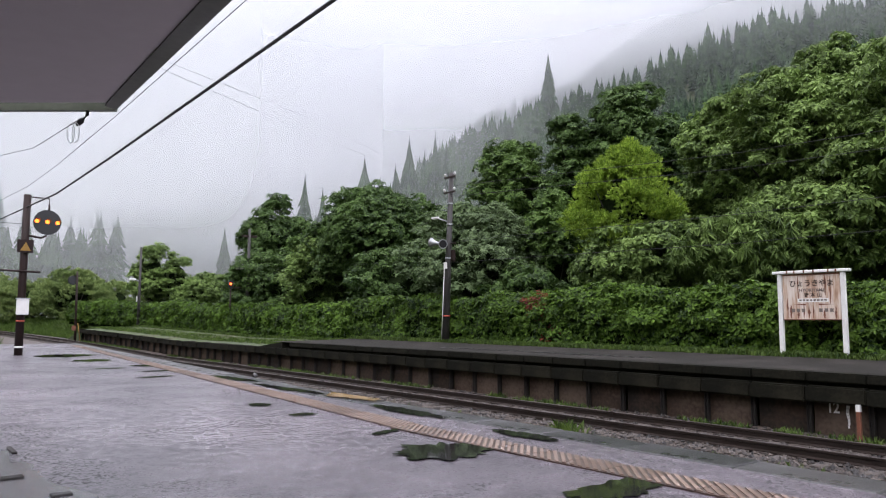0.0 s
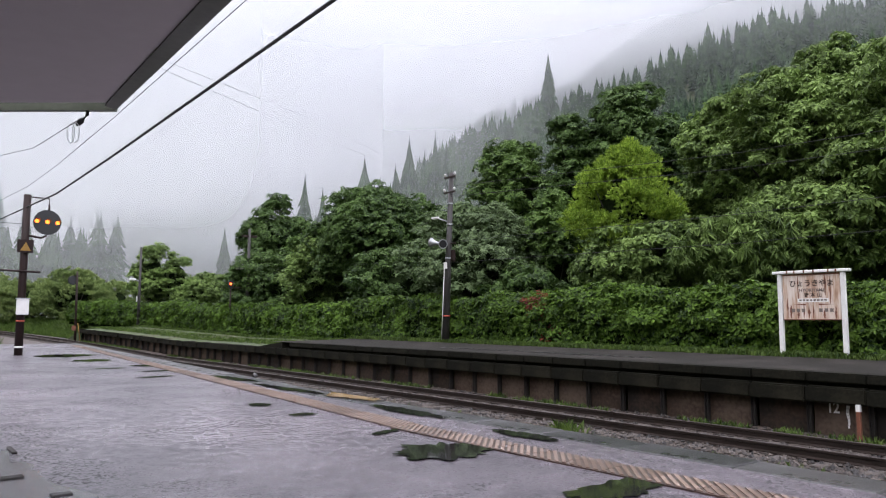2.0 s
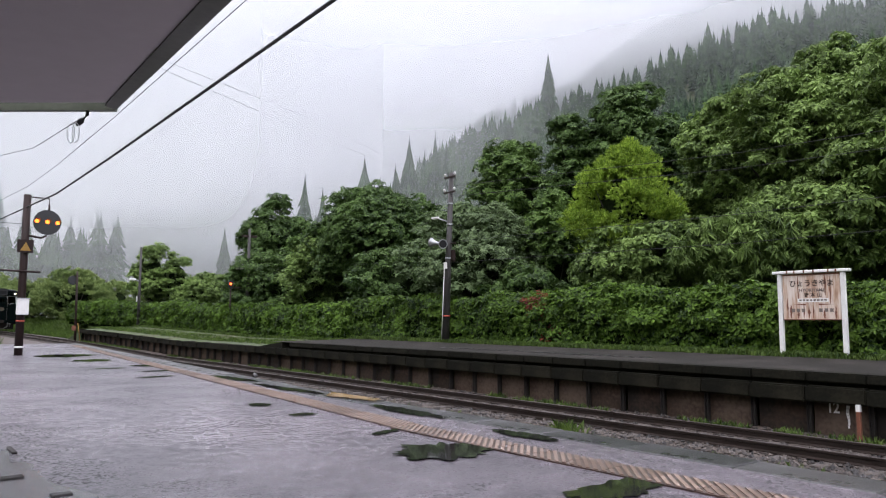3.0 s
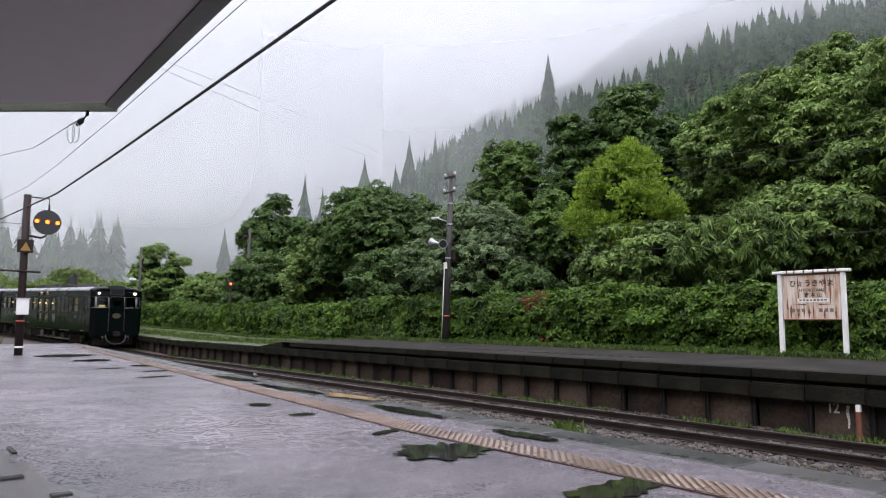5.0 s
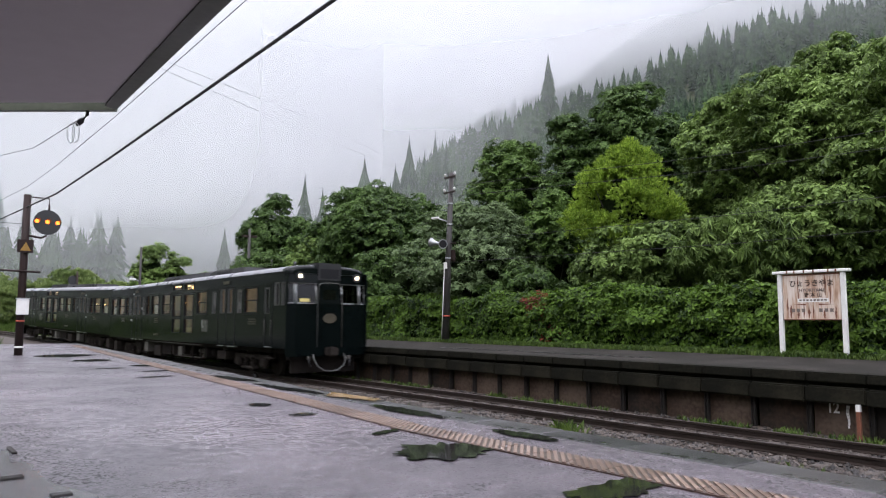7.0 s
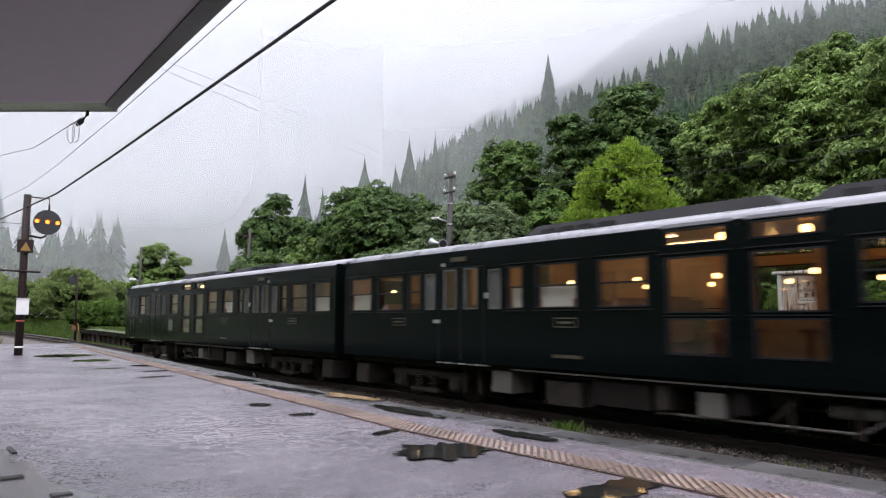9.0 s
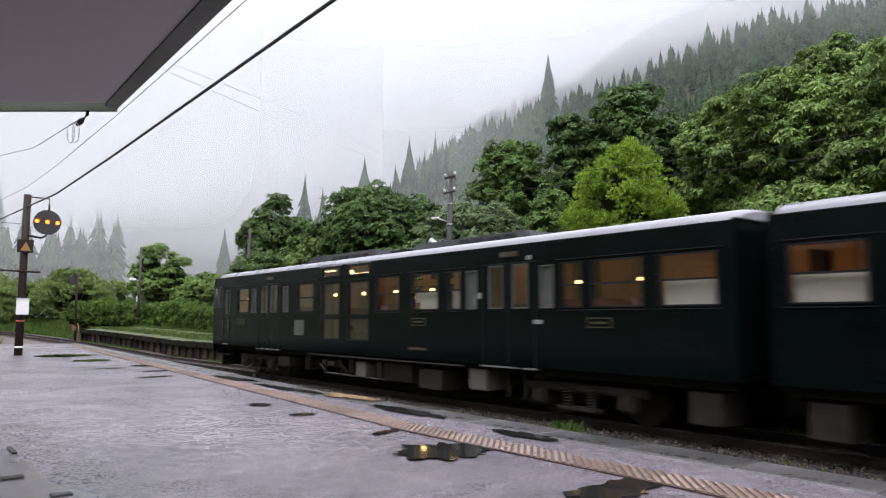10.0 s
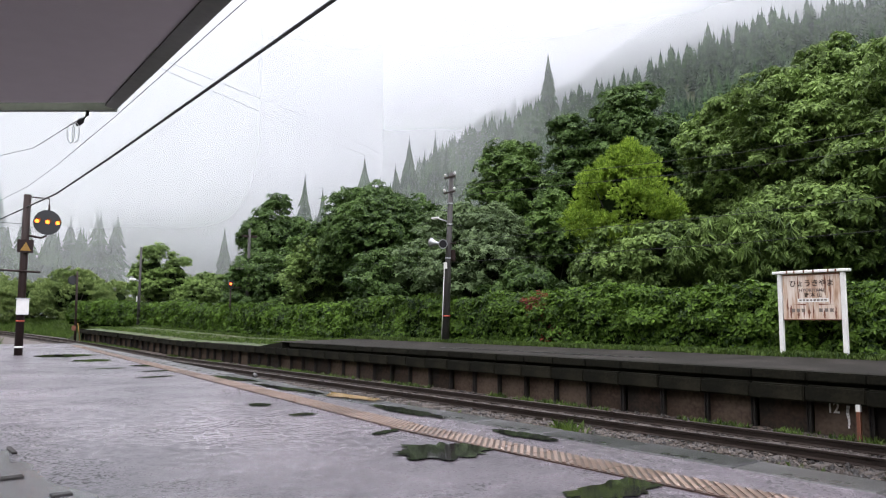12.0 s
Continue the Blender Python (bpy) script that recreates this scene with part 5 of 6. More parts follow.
    for sx in (-1, 1):
        def P(x, z, d=0.0):
            ys = np.interp(abs(x), [0.42, 1.15, HALF], [10.46, 10.42, 10.30])
            return Vector((sx * abs(x), ys - 0.10 * max(0, z - 2.3) + d, z))
        for xa, xb in ((0.46, 1.12), (1.18, HALF - 0.02)):
            bm = bmesh.new()
            bm.faces.new([bm.verts.new(P(x, z, -0.03)) for x, z in ((xa, 2.36), (xb, 2.36), (xb, 3.0), (xa, 3.0))])
            w = part("windscreen", bm, M_cabglass, fr)
            w.visible_shadow = False
            c = [P(xa, 2.36), P(xb, 2.36), P(xb, 3.0), P(xa, 3.0)]
            bm = bmesh.new()
            for k in range(4):
                tube(bm, [c[k], c[(k + 1) % 4]], 0.022, 6)
            part("windscreen_frame", bm, M_grey, w, "dull metal windscreen frame")
        bm = bmesh.new()
        tube(bm, [(sx * 1.02, 10.30, 3.21), (sx * 1.02, 10.46, 3.21)], [0.15, 0.14], 16)
        hl = part("headlamp_housing", bm, M_black, fr)
        bm = bmesh.new()
        tube(bm, [(sx * 1.02, 10.455, 3.21), (sx * 1.02, 10.47, 3.21)], [0.065, 0.055], 16)
        part("headlamp", bm, M_head, hl, "lit round headlamp")
        part("tail_lamp", tubed([(sx * 1.0, 10.40, 1.15), (sx * 1.0, 10.47, 1.15)], 0.06, 10), M_rust, fr)
        part("front_plate", boxes((sx * 0.85 - 0.22, sx * 0.85 + 0.22, 10.44, 10.465, 2.12, 2.26)), M_frost, fr, "pale framed name plate")
        part("buffer_hose", tubed([(sx * 0.55, 10.45, 0.85), (sx * 0.56, 10.58, 0.62), (sx * 0.46, 10.64, 0.42), (sx * 0.24, 10.66, 0.28), (0, 10.66, 0.25)], 0.022, 6), M_frame, fr)
        part("air_hose", tubed([(sx * 0.72, 10.42, 0.82), (sx * 0.74, 10.55, 0.6), (sx * 0.68, 10.58, 0.4)], 0.025, 6), M_black, fr)
        part("hose_cock", soft_box(sx * 0.72 - 0.04, sx * 0.72 + 0.04, 10.44, 10.54, 0.62, 0.72, 0.01, 1), M_tank, fr)
        part("door_handrail", tubed([(sx * 0.44, 10.52, 1.0), (sx * 0.44, 10.52, 2.8), (sx * 0.38, 10.51, 2.96), (sx * 0.28, 10.5, 3.01), (0, 10.5, 3.02)], 0.014, 6), M_tank if sx < 0 else M_frame, fr)
    part("destination_box", soft_box(-0.46, 0.46, 9.7, 10.45, 3.06, 3.66, 0.05), M_black, fr)
    part("destination_glass", boxes((-0.34, 0.34, 10.45, 10.458, 3.16, 3.46)), M_unit, fr)
    part("end_door", soft_box(-0.36, 0.36, 10.44, 10.485, 1.0, 2.95, 0.015), M_body, fr)
    part("end_door_window", boxes((-0.22, 0.22, 10.485, 10.492, 2.2, 2.8)), M_cabglass, fr)
    part("lit_panel", boxes((0.62, 0.95, 10.28, 10.31, 2.42, 2.52)), M_dest, fr, "small lit amber panel behind the windscreen")
    bm = bmesh.new()
    bmesh.ops.create_cone(bm, cap_ends=True, segments=20, radius1=0.24, radius2=0.22, depth=0.03)
    em = part("front_emblem", bm, M_goldplate, fr, "dull oval front badge")
    em.matrix_basis = pose(0, 10.5, 1.9, 90, 0, 0) @ Matrix.Diagonal((1, 0.65, 1, 1))
    part("snow_plough", boxes((-1.15, 1.15, 10.1, 10.16, 0.2, 0.8)), M_under, car)
    part("front_skirt", boxes((-1.3, -0.6, 10.2, 10.3, 0.62, 0.8), (0.6, 1.3, 10.2, 10.3, 0.62, 0.8)), M_under, car)
    part("coupler", soft_box(-0.16, 0.16, 10.2, 10.85, 0.72, 1.0, 0.04), M_bogie, car)
    part("coupler", soft_box(-0.14, 0.14, -10.68, -10.2, 0.72, 0.98, 0.04), M_bogie, car)
    # underframe gear
    part("underframe", boxes((-1.25, 1.25, -10.2, 10.2, 0.80, 0.96)), M_under, car)
    gear = [(5.17, 5.95, 0.42, 0.72, M_bogie), (7.0, 7.3, 0.40, 0.8, M_under), (9.5, 9.72, 0.45, 0.8, M_under), (9.86, 10.32, 0.37, 0.75, M_tank), (10.86, 11.08, 0.40, 0.8, M_bogie), (11.2, 12.4, 0.36, 0.8, M_under), (12.7, 13.55, 0.27, 0.72, M_bogie), (14.5, 15.08, 0.38, 0.82, M_tank), (19.85, 20.4, 0.24, 0.74, M_bogie)]
    for l0, l1, z0, z1, mat in gear:
        for sx in (-1, 1):
            part("equipment_box", soft_box(min(sx * 0.65, sx * 1.28), max(sx * 0.65, sx * 1.28), 10.4 - l1, 10.4 - l0, z0, z1, 0.012), mat, car, "grimy underfloor equipment box")
    for l0 in (6.7, 11.3):
        for sx in (-1, 1):
            part("air_tank", tubed([(sx * 0.95, 10.4 - l0 - 1.0, 0.6), (sx * 0.95, 10.4 - l0, 0.6)], 0.17, 12), M_under, car)
    for sx in (-1, 1):
        for l in (8.0, 8.9, 11.15, 12.55, 15.6, 16.1):
            part("hanger", boxes((sx * 1.15 - 0.02, sx * 1.15 + 0.02, 10.4 - l - 0.03, 10.4 - l + 0.03, 0.3, 0.82)), M_bogie, car)
        part("brake_pipe", tubed([(sx * 1.12, 10.4 - 11.2, 0.34), (sx * 1.12, 10.4 - 8.0, 0.36), (sx * 1.1, 10.4 - 7.6, 0.6)], 0.025, 6), M_tank, car)
        part("exhaust_pipe", tubed([(sx * 1.16, 10.4 - 8.8, 0.84), (sx * 1.18, 10.4 - 8.95, 0.6), (sx * 1.1, 10.4 - 9.2, 0.4)], 0.05, 8), M_bogie, car)
        part("silencer", tubed([(sx * 1.0, 10.4 - 8.4, 0.62), (sx * 1.0, 10.4 - 7.4, 0.64)], 0.10, 12), M_tank, car)
    wheels = []
    for yb in (7.1, -7.1):
        bog = part("bogie", boxes((-0.9, 0.9, yb - 0.25, yb + 0.25, 0.35, 0.7)), M_under, car)
        for sx in (-1, 1):
            fm = bmesh.new()
            box(fm, sx * 1.06 - 0.06, sx * 1.06 + 0.06, yb - 1.45, yb + 1.45, 0.52, 0.68)
            bmesh.ops.bevel(fm, geom=fm.edges[:], offset=0.03, segments=2, affect="EDGES")
            part("side_frame", fm, M_bogie, bog)
            for dy in (-1.05, 1.05):
                part("axle_box", soft_box(sx * 1.1 - 0.10, sx * 1.1 + 0.10, yb + dy - 0.2, yb + dy + 0.2, 0.26, 0.58, 0.05), M_bogie, bog)
            for dy in (-0.28, 0.28):
                bm = bmesh.new()
                pts = [(sx * 1.15 + 0.085 * math.cos(w * 0.7), yb + dy + 0.085 * math.sin(w * 0.7), 0.28 + 0.0062 * w) for w in range(56)]
                part("coil_spring", tube(bm, pts, 0.018, 5), M_bogie, bog)
            part("bolster", soft_box(sx * 1.15 - 0.1, sx * 1.15 + 0.1, yb - 0.5, yb + 0.5, 0.2, 0.28, 0.02), M_bogie, bog)
        for dy in (-1.05, 1.05):
            wm = bmesh.new()
            tube(wm, [(-0.8, 0, 0), (0.8, 0, 0)], 0.07, 10)
            for sx in (-1, 1):
                tube(wm, [(sx * 0.50, 0, 0), (sx * 0.53, 0, 0), (sx * 0.535, 0, 0), (sx * 0.64, 0, 0)], [0.45, 0.455, 0.43, 0.425], 24)
                box(wm, sx * 0.645 - 0.005, sx * 0.645 + 0.005, -0.3, 0.3, -0.04, 0.04)
            wh = part("wheelset", wm, M_bogie, car)
            wh.matrix_basis = pose(0, yb + dy, 0.43)
            wheels.append((wh, yb + dy))
    return car, wheels


rear_car, rear_wheels = build_car(M_strip_dim, 1, ((5.6, 9.95, 0.22), (11.3, 15.9, 0.18)))
lead_car, lead_wheels = build_car(M_strip_bright, -1, ((5.0, 8.85, 0.22), (9.05, 14.8, 0.22)))
tagged(rear_car, "glossy black-green diesel railcar, dim inside, coupled at the rear")


def s_rear(t):
    """Where the rear end of the train stands along the line, in metres."""
    d = t - 10.0
    return 26.58 - 11.667 * d + 0.12 * d * d


def car_pose(mid, flip):
    a, b = on_track(mid - 7.1), on_track(mid + 7.1)
    d = (b - a).normalized()
    if flip:
        d = -d
    yaw = math.degrees(math.atan2(d.y, d.x)) - 90
    return pose(*((a + b) / 2), math.degrees(math.asin(d.z)), 0, yaw)


def motions():
    times = [i * 0.25 for i in range(49)]
    walk(rear_car, [(t, car_pose(s_rear(t) - 10.42, False)) for t in times])
    walk(lead_car, [(t, car_pose(s_rear(t) - 31.72, True)) for t in times])
    # the wheels roll: once round in 2.7 m
    ticks = [i / 30.0 for i in range(361)]
    for wheels, way in ((rear_wheels, 1), (lead_wheels, -1)):
        for wh, y in wheels:
            walk(wh, [(t, pose(0, y, 0.43, math.degrees(way * (s_rear(0) - s_rear(t)) / 0.43) % 360)) for t in ticks])


# ---- vegetation ----
RS = np.random.RandomState(11)


def rosette(kind):
    """A shoot with its leaves, as corner arrays (leaves, 4, 3): base, side, tip, side."""
    out = []
    if kind == "broad":
        n, ln, wd, droop = 8, 0.24, 0.085, 0.55
    elif kind == "upright":
        n, ln, wd, droop = 9, 0.26, 0.045, -1.1
    elif kind == "hang":
        n, ln, wd, droop = 10, 0.30, 0.06, 1.0
    elif kind == "hedge":
        n, ln, wd, droop = 6, 0.12, 0.055, 0.2
    else:
        n, ln, wd, droop = 7, 0.2, 0.09, 0.3
    rs = np.random.RandomState(len(kind))
    for i in range(n):
        a = 2 * math.pi * (i + 0.4 * rs.rand()) / n
        l = ln * (0.75 + 0.5 * rs.rand())
        d = droop + 0.5 * (rs.rand() - 0.5)
        out_dir = np.array([math.cos(a) * math.cos(d), math.sin(a) * math.cos(d), -math.sin(d)])
        side = np.array([-math.sin(a), math.cos(a), 0.25 * (rs.rand() - 0.5)]) * wd * 0.5
        base = out_dir * 0.02
        mid = out_dir * l * 0.55 + np.array([0, 0, 0.03 * l])
        tip = out_dir * l + np.array([0, 0, -0.10 * l])
        out.append([base, mid + side, tip, mid - side])
    return np.array(out)


PROTO = {k: rosette(k) for k in ("broad", "upright", "hang", "hedge", "round")}


def scatter(points, normals, kind, scale=1.0, rs=RS, droop_world=0.5):
    """Shoots at points, turned partly along the surface and partly upright. Returns corner array (n, 3)."""
    n = len(points)
    proto = PROTO[kind]
    z = normals * (1 - droop_world) + np.array([0, 0, 1.0]) * droop_world + 0.35 * rs.randn(n, 3)
    z /= np.linalg.norm(z, axis=1)[:, None]
    t = rs.randn(n, 3)
    x = np.cross(t, z)
    x /= np.linalg.norm(x, axis=1)[:, None] + 1e-9
    y = np.cross(z, x)
    sc = scale * (0.7 + 0.6 * rs.rand(n))
    v = proto.reshape(-1, 3)
    w = (v[None, :, 0, None] * x[:, None] + v[None, :, 1, None] * y[:, None] + v[None, :, 2, None] * z[:, None]) * sc[:, None, None] + points[:, None]
    return w.reshape(-1, 3)


def leaf_mesh(name, corners, material):
    return raw_mesh(name, corners, np.arange(len(corners)).reshape(-1, 4), material)


def ball_points(n, rs):
    d = rs.randn(n, 3)
    return d / np.linalg.norm(d, axis=1)[:, None]


def tree(base, top, radius, kind, material, label, clumps=26, density=11, seed=1, low=0.25, lean=(0, 0), leaf=1.0, squash=1.0, name="tree", shape=0.5):
    """A tapered trunk with limbs; a crown of leafy clumps with an uneven outline."""
    rs = np.random.RandomState(seed)
    bx, by = base
    bz = float(ground_z(np.array([bx]), np.array([by]))[0]) - 0.1
    h = top - bz
    tr = thing(name, label, "tree", pose(bx, by, bz), group="trees behind the hedge")
    cz, rz = h * (1 + low) / 2, h * (1 - low) / 2
    pts, rad = [], []
    for i in range(clumps):
        d = ball_points(1, rs)[0]
        k = 0.5 + 0.42 * rs.rand() ** 0.6
        zz = d[2] * k
        wide = math.sqrt(max(0.12, 1 - (max(0, zz) / 1.0) ** 2)) ** (2 * shape)
        c = np.array([d[0] * k * radius * wide + lean[0] * (zz + 1), d[1] * k * radius * wide * squash + lean[1] * (zz + 1), cz + zz * rz])
        r = radius * (0.22 + 0.16 * rs.rand())
        c[2] = min(c[2], h - r * 0.8)
        pts.append(c)
        rad.append(r)
    # limbs
    bm = bmesh.new()
    fork = Vector((lean[0] * 0.4, lean[1] * 0.4, h * (low + 0.12)))
    tube(bm, [(0, 0, -0.2), (0.03 * radius, 0, fork.z * 0.5), fork, (fork.x * 1.5, fork.y * 1.5, h * 0.8)], [0.05 * radius + 0.06, 0.04 * radius + 0.05, 0.035 * radius + 0.03, 0.03], 8)
    for c, r in list(zip(pts, rad))[::2]:
        c = Vector(c)
        mid = fork.lerp(c, 0.5) + Vector((0, 0, -0.1 * r))
        tube(bm, [fork + Vector((0, 0, 0.15 * (c.z - fork.z))), mid, c], [0.022 * radius + 0.02, 0.014 * radius + 0.012, 0.012], 5, False)
    part("trunk", bm, M_bark, tr)
    P, N = [], []
    for c, r in zip(pts, rad):
        n = int(density * 0.10 * 4 * math.pi * r * r) + 3
        d = ball_points(n, rs)
        d = d[(d[:, 2] > -0.6)]
        bump = 1 + 0.16 * np.sin(d[:, 0] * 7 + c[0] * 3) * np.sin(d[:, 1] * 6 + c[1]) + 0.10 * rs.randn(len(d))
        q = c + d * np.array([1, 1, 0.85]) * r * bump[:, None]
        keep = np.ones(len(q), bool)
        for c2, r2 in zip(pts, rad):
            if c2 is not c:
                keep &= np.linalg.norm((q - c2) / np.array([1, 1, 0.85]), axis=1) > r2 * 0.62
        q, d = q[keep], d[keep]
        # each growth point is a small dome of shoots
        per = 11
        u = ball_points(len(q) * per, rs)
        u[:, 2] = np.abs(u[:, 2]) * 1.1 - 0.25
        dome = np.repeat((0.26 + 0.24 * rs.rand(len(q))) * leaf, per)[:, None]
        P.append(np.repeat(q, per, axis=0) + u * dome * np.array([1.0, 1.0, 0.75]))
        N.append(u + 0.5 * np.repeat(d, per, axis=0))
    P, N = np.concatenate(P), np.concatenate(N)
    mesh_part("crown", leaf_mesh("crown", scatter(P, N, kind, leaf, rs, 0.55), material), tr)
    # a solid core in the crown; its near-black colour paints the shade behind leaves
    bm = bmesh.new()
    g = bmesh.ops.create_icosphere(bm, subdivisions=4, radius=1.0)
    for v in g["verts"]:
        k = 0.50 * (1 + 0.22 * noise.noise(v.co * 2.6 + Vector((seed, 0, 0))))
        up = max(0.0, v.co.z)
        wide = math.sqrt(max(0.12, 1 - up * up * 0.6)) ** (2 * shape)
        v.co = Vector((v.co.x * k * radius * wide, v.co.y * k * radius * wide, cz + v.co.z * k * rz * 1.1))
    part("inner_body", bm, M_shade_core, tr)
    return tr


BROAD = "tall broadleaf tree with dense drooping wet green leaves"
TREES = [
    dict(base=(27.4, 11.8), top=11.8, radius=3.85, kind="broad", material=M_leaf_broad, label=BROAD, clumps=78, density=30, seed=3, low=0.15, shape=0.5, leaf=1.0),
    dict(base=(26.6, 14.9), top=10.8, radius=2.51, kind="broad", material=M_leaf_broad, label=BROAD, clumps=52, density=30, seed=4, low=0.15, shape=0.6, leaf=1.0),
    dict(base=(26.1, 7.7), top=10.7, radius=3.94, kind="broad", material=M_leaf_broad, label=BROAD, clumps=52, density=22, seed=5, low=0.15, shape=0.5, leaf=1.0),
    dict(base=(23.3, 10.5), top=6.0, radius=2.19, kind="broad", material=M_leaf_broad, label=BROAD, clumps=39, density=30, seed=41, low=0.45, shape=0.5, leaf=1.0),
    dict(base=(29.2, 21.9), top=13.6, radius=3.05, kind="round", material=M_leaf_dark, label="large dark broadleaf tree with a lumpy crown", clumps=59, density=26, seed=6, low=0.12, shape=0.6, leaf=1.1),
    dict(base=(27.4, 24.6), top=12.9, radius=1.63, kind="round", material=M_leaf_dark, label="tall dark broadleaf tree with a narrow crown", clumps=33, density=26, seed=46, low=0.1, shape=0.8, leaf=1.1),
    dict(base=(30.3, 19.7), top=11.2, radius=1.59, kind="round", material=M_leaf_broad, label="mid-green broadleaf tree behind the bright one", clumps=44, density=24, seed=47, low=0.1, shape=0.6, leaf=1.1),
    dict(base=(22.3, 17.3), top=8.5, radius=1.82, kind="upright", material=M_leaf_bright, label="bright yellow-green tree with upright young shoots", clumps=57, density=44, seed=7, low=0.3, shape=0.8, leaf=0.75),
    dict(base=(26.1, 27.2), top=11.7, radius=2.15, kind="round", material=M_leaf_mid, label="dense green tree with a pointed crown", clumps=44, density=26, seed=8, low=0.2, shape=0.8, leaf=1.1),
    dict(base=(21.2, 24.6), top=7.0, radius=3.13, kind="round", material=M_leaf_pale, label="grey-green spreading tree behind the hedge", clumps=46, density=22, seed=9, low=0.08, shape=0.5, leaf=0.9),
    dict(base=(23.5, 36.1), top=9.7, radius=3.91, kind="round", material=M_leaf_dark, label="broad dark green tree with a rounded crown", clumps=65, density=22, seed=10, low=0.08, shape=0.5, leaf=1.15),
    dict(base=(24.8, 33.0), top=7.7, radius=1.98, kind="round", material=M_leaf_dark, label="dark green tree with a low rounded crown", clumps=33, density=22, seed=48, low=0.08, shape=0.5, leaf=1.1),
    dict(base=(24.8, 52.6), top=11.6, radius=2.89, kind="round", material=M_leaf_dark, label="tall dark green tree with several rounded heads", clumps=44, density=37, seed=12, low=0.08, shape=0.7, leaf=1.05),
    dict(base=(25.0, 47.0), top=8.8, radius=2.11, kind="round", material=M_leaf_mid, label="mid-green tree beside taller ones", clumps=33, density=18, seed=49, low=0.08, shape=0.6, leaf=1.2),
    dict(base=(20.3, 38.5), top=6.5, radius=1.72, kind="round", material=M_leaf_broad, label="small yellow-green tree at the hedge", clumps=31, density=22, seed=13, low=0.1, shape=0.6, leaf=1.0),
    dict(base=(21.3, 12.0), top=5.1, radius=1.71, kind="hang", material=M_leaf_broad, label="low tree with hanging bright green leaves", clumps=44, density=26, seed=14, low=0.5, shape=0.5, leaf=1.0),
    dict(base=(22.0, 16.0), top=5.4, radius=2.13, kind="broad", material=M_leaf_broad, label="low broadleaf tree with mid-green leaves", clumps=39, density=26, seed=50, low=0.3, shape=0.5, leaf=1.0),
    dict(base=(23.1, 21.6), top=7.6, radius=1.50, kind="round", material=M_leaf_mid, label="slender mid-green tree behind the hedge", clumps=36, density=24, seed=51, low=0.08, shape=0.6, leaf=1.0),
    dict(base=(21.9, 74.4), top=9.4, radius=2.34, kind="round", material=M_leaf_broad, label="rounded green tree at the platform end", clumps=33, density=29, seed=15, low=0.12, shape=0.6, leaf=1.05),
    dict(base=(23.5, 72.5), top=9.0, radius=1.55, kind="round", material=M_leaf_broad, label="small pointed green tree at the platform end", clumps=18, density=29, seed=52, low=0.12, shape=0.8, leaf=1.05),
    dict(base=(22.5, 61.0), top=5.6, radius=2.96, kind="round", material=M_leaf_broad, label="low spreading green bush behind the hedge", clumps=33, density=33, seed=16, low=0.05, shape=0.5, leaf=1.05),
    dict(base=(20.2, 20.5), top=4.0, radius=1.77, kind="round", material=M_leaf_dark, label="low dark bush behind the hedge", clumps=26, density=22, seed=26, low=0.05, shape=0.5, leaf=1.0),
    dict(base=(21.3, 29.9), top=5.6, radius=2.61, kind="round", material=M_leaf_dark, label="low dark bush behind the hedge", clumps=31, density=20, seed=27, low=0.05, shape=0.5, leaf=1.0),
    dict(base=(21.5, 44.6), top=6.5, radius=2.99, kind="round", material=M_leaf_dark, label="low dark bush behind the hedge", clumps=31, density=18, seed=28, low=0.05, shape=0.5, leaf=1.2),
    dict(base=(22.7, 53.9), top=6.0, radius=1.96, kind="round", material=M_leaf_dark, label="low dark bush behind the hedge", clumps=23, density=18, seed=53, low=0.05, shape=0.5, leaf=1.2),
    dict(base=(16.9, 84.7), top=7.1, radius=3.69, kind="hang", material=M_leaf_willow, label="pale feathery bush beside the curving track", clumps=33, density=23, seed=17, low=0.03, shape=0.5, leaf=0.85),
    dict(base=(14.1, 91.4), top=6.1, radius=3.74, kind="hang", material=M_leaf_willow, label="pale feathery bush beside the curving track", clumps=31, density=23, seed=18, low=0.03, shape=0.5, leaf=0.85),
    dict(base=(21.7, 88.0), top=6.1, radius=2.68, kind="hang", material=M_leaf_willow, label="pale feathery bush beside the curving track", clumps=26, density=23, seed=19, low=0.03, shape=0.5, leaf=0.85),
    dict(base=(9.9, 99.8), top=7.0, radius=4.58, kind="hang", material=M_leaf_willow, label="pale feathery bush beside the curving track", clumps=26, density=21, seed=20, low=0.03, shape=0.5, leaf=0.85),
]
for spec in TREES:
    tree(**spec)


def hedge_top(s):
    return 2.66 + 0.10 * math.sin(s * 0.5) + 0.07 * math.sin(s * 1.3 + 1) - 0.22 * max(0, min(1, (s - 26) / 6))


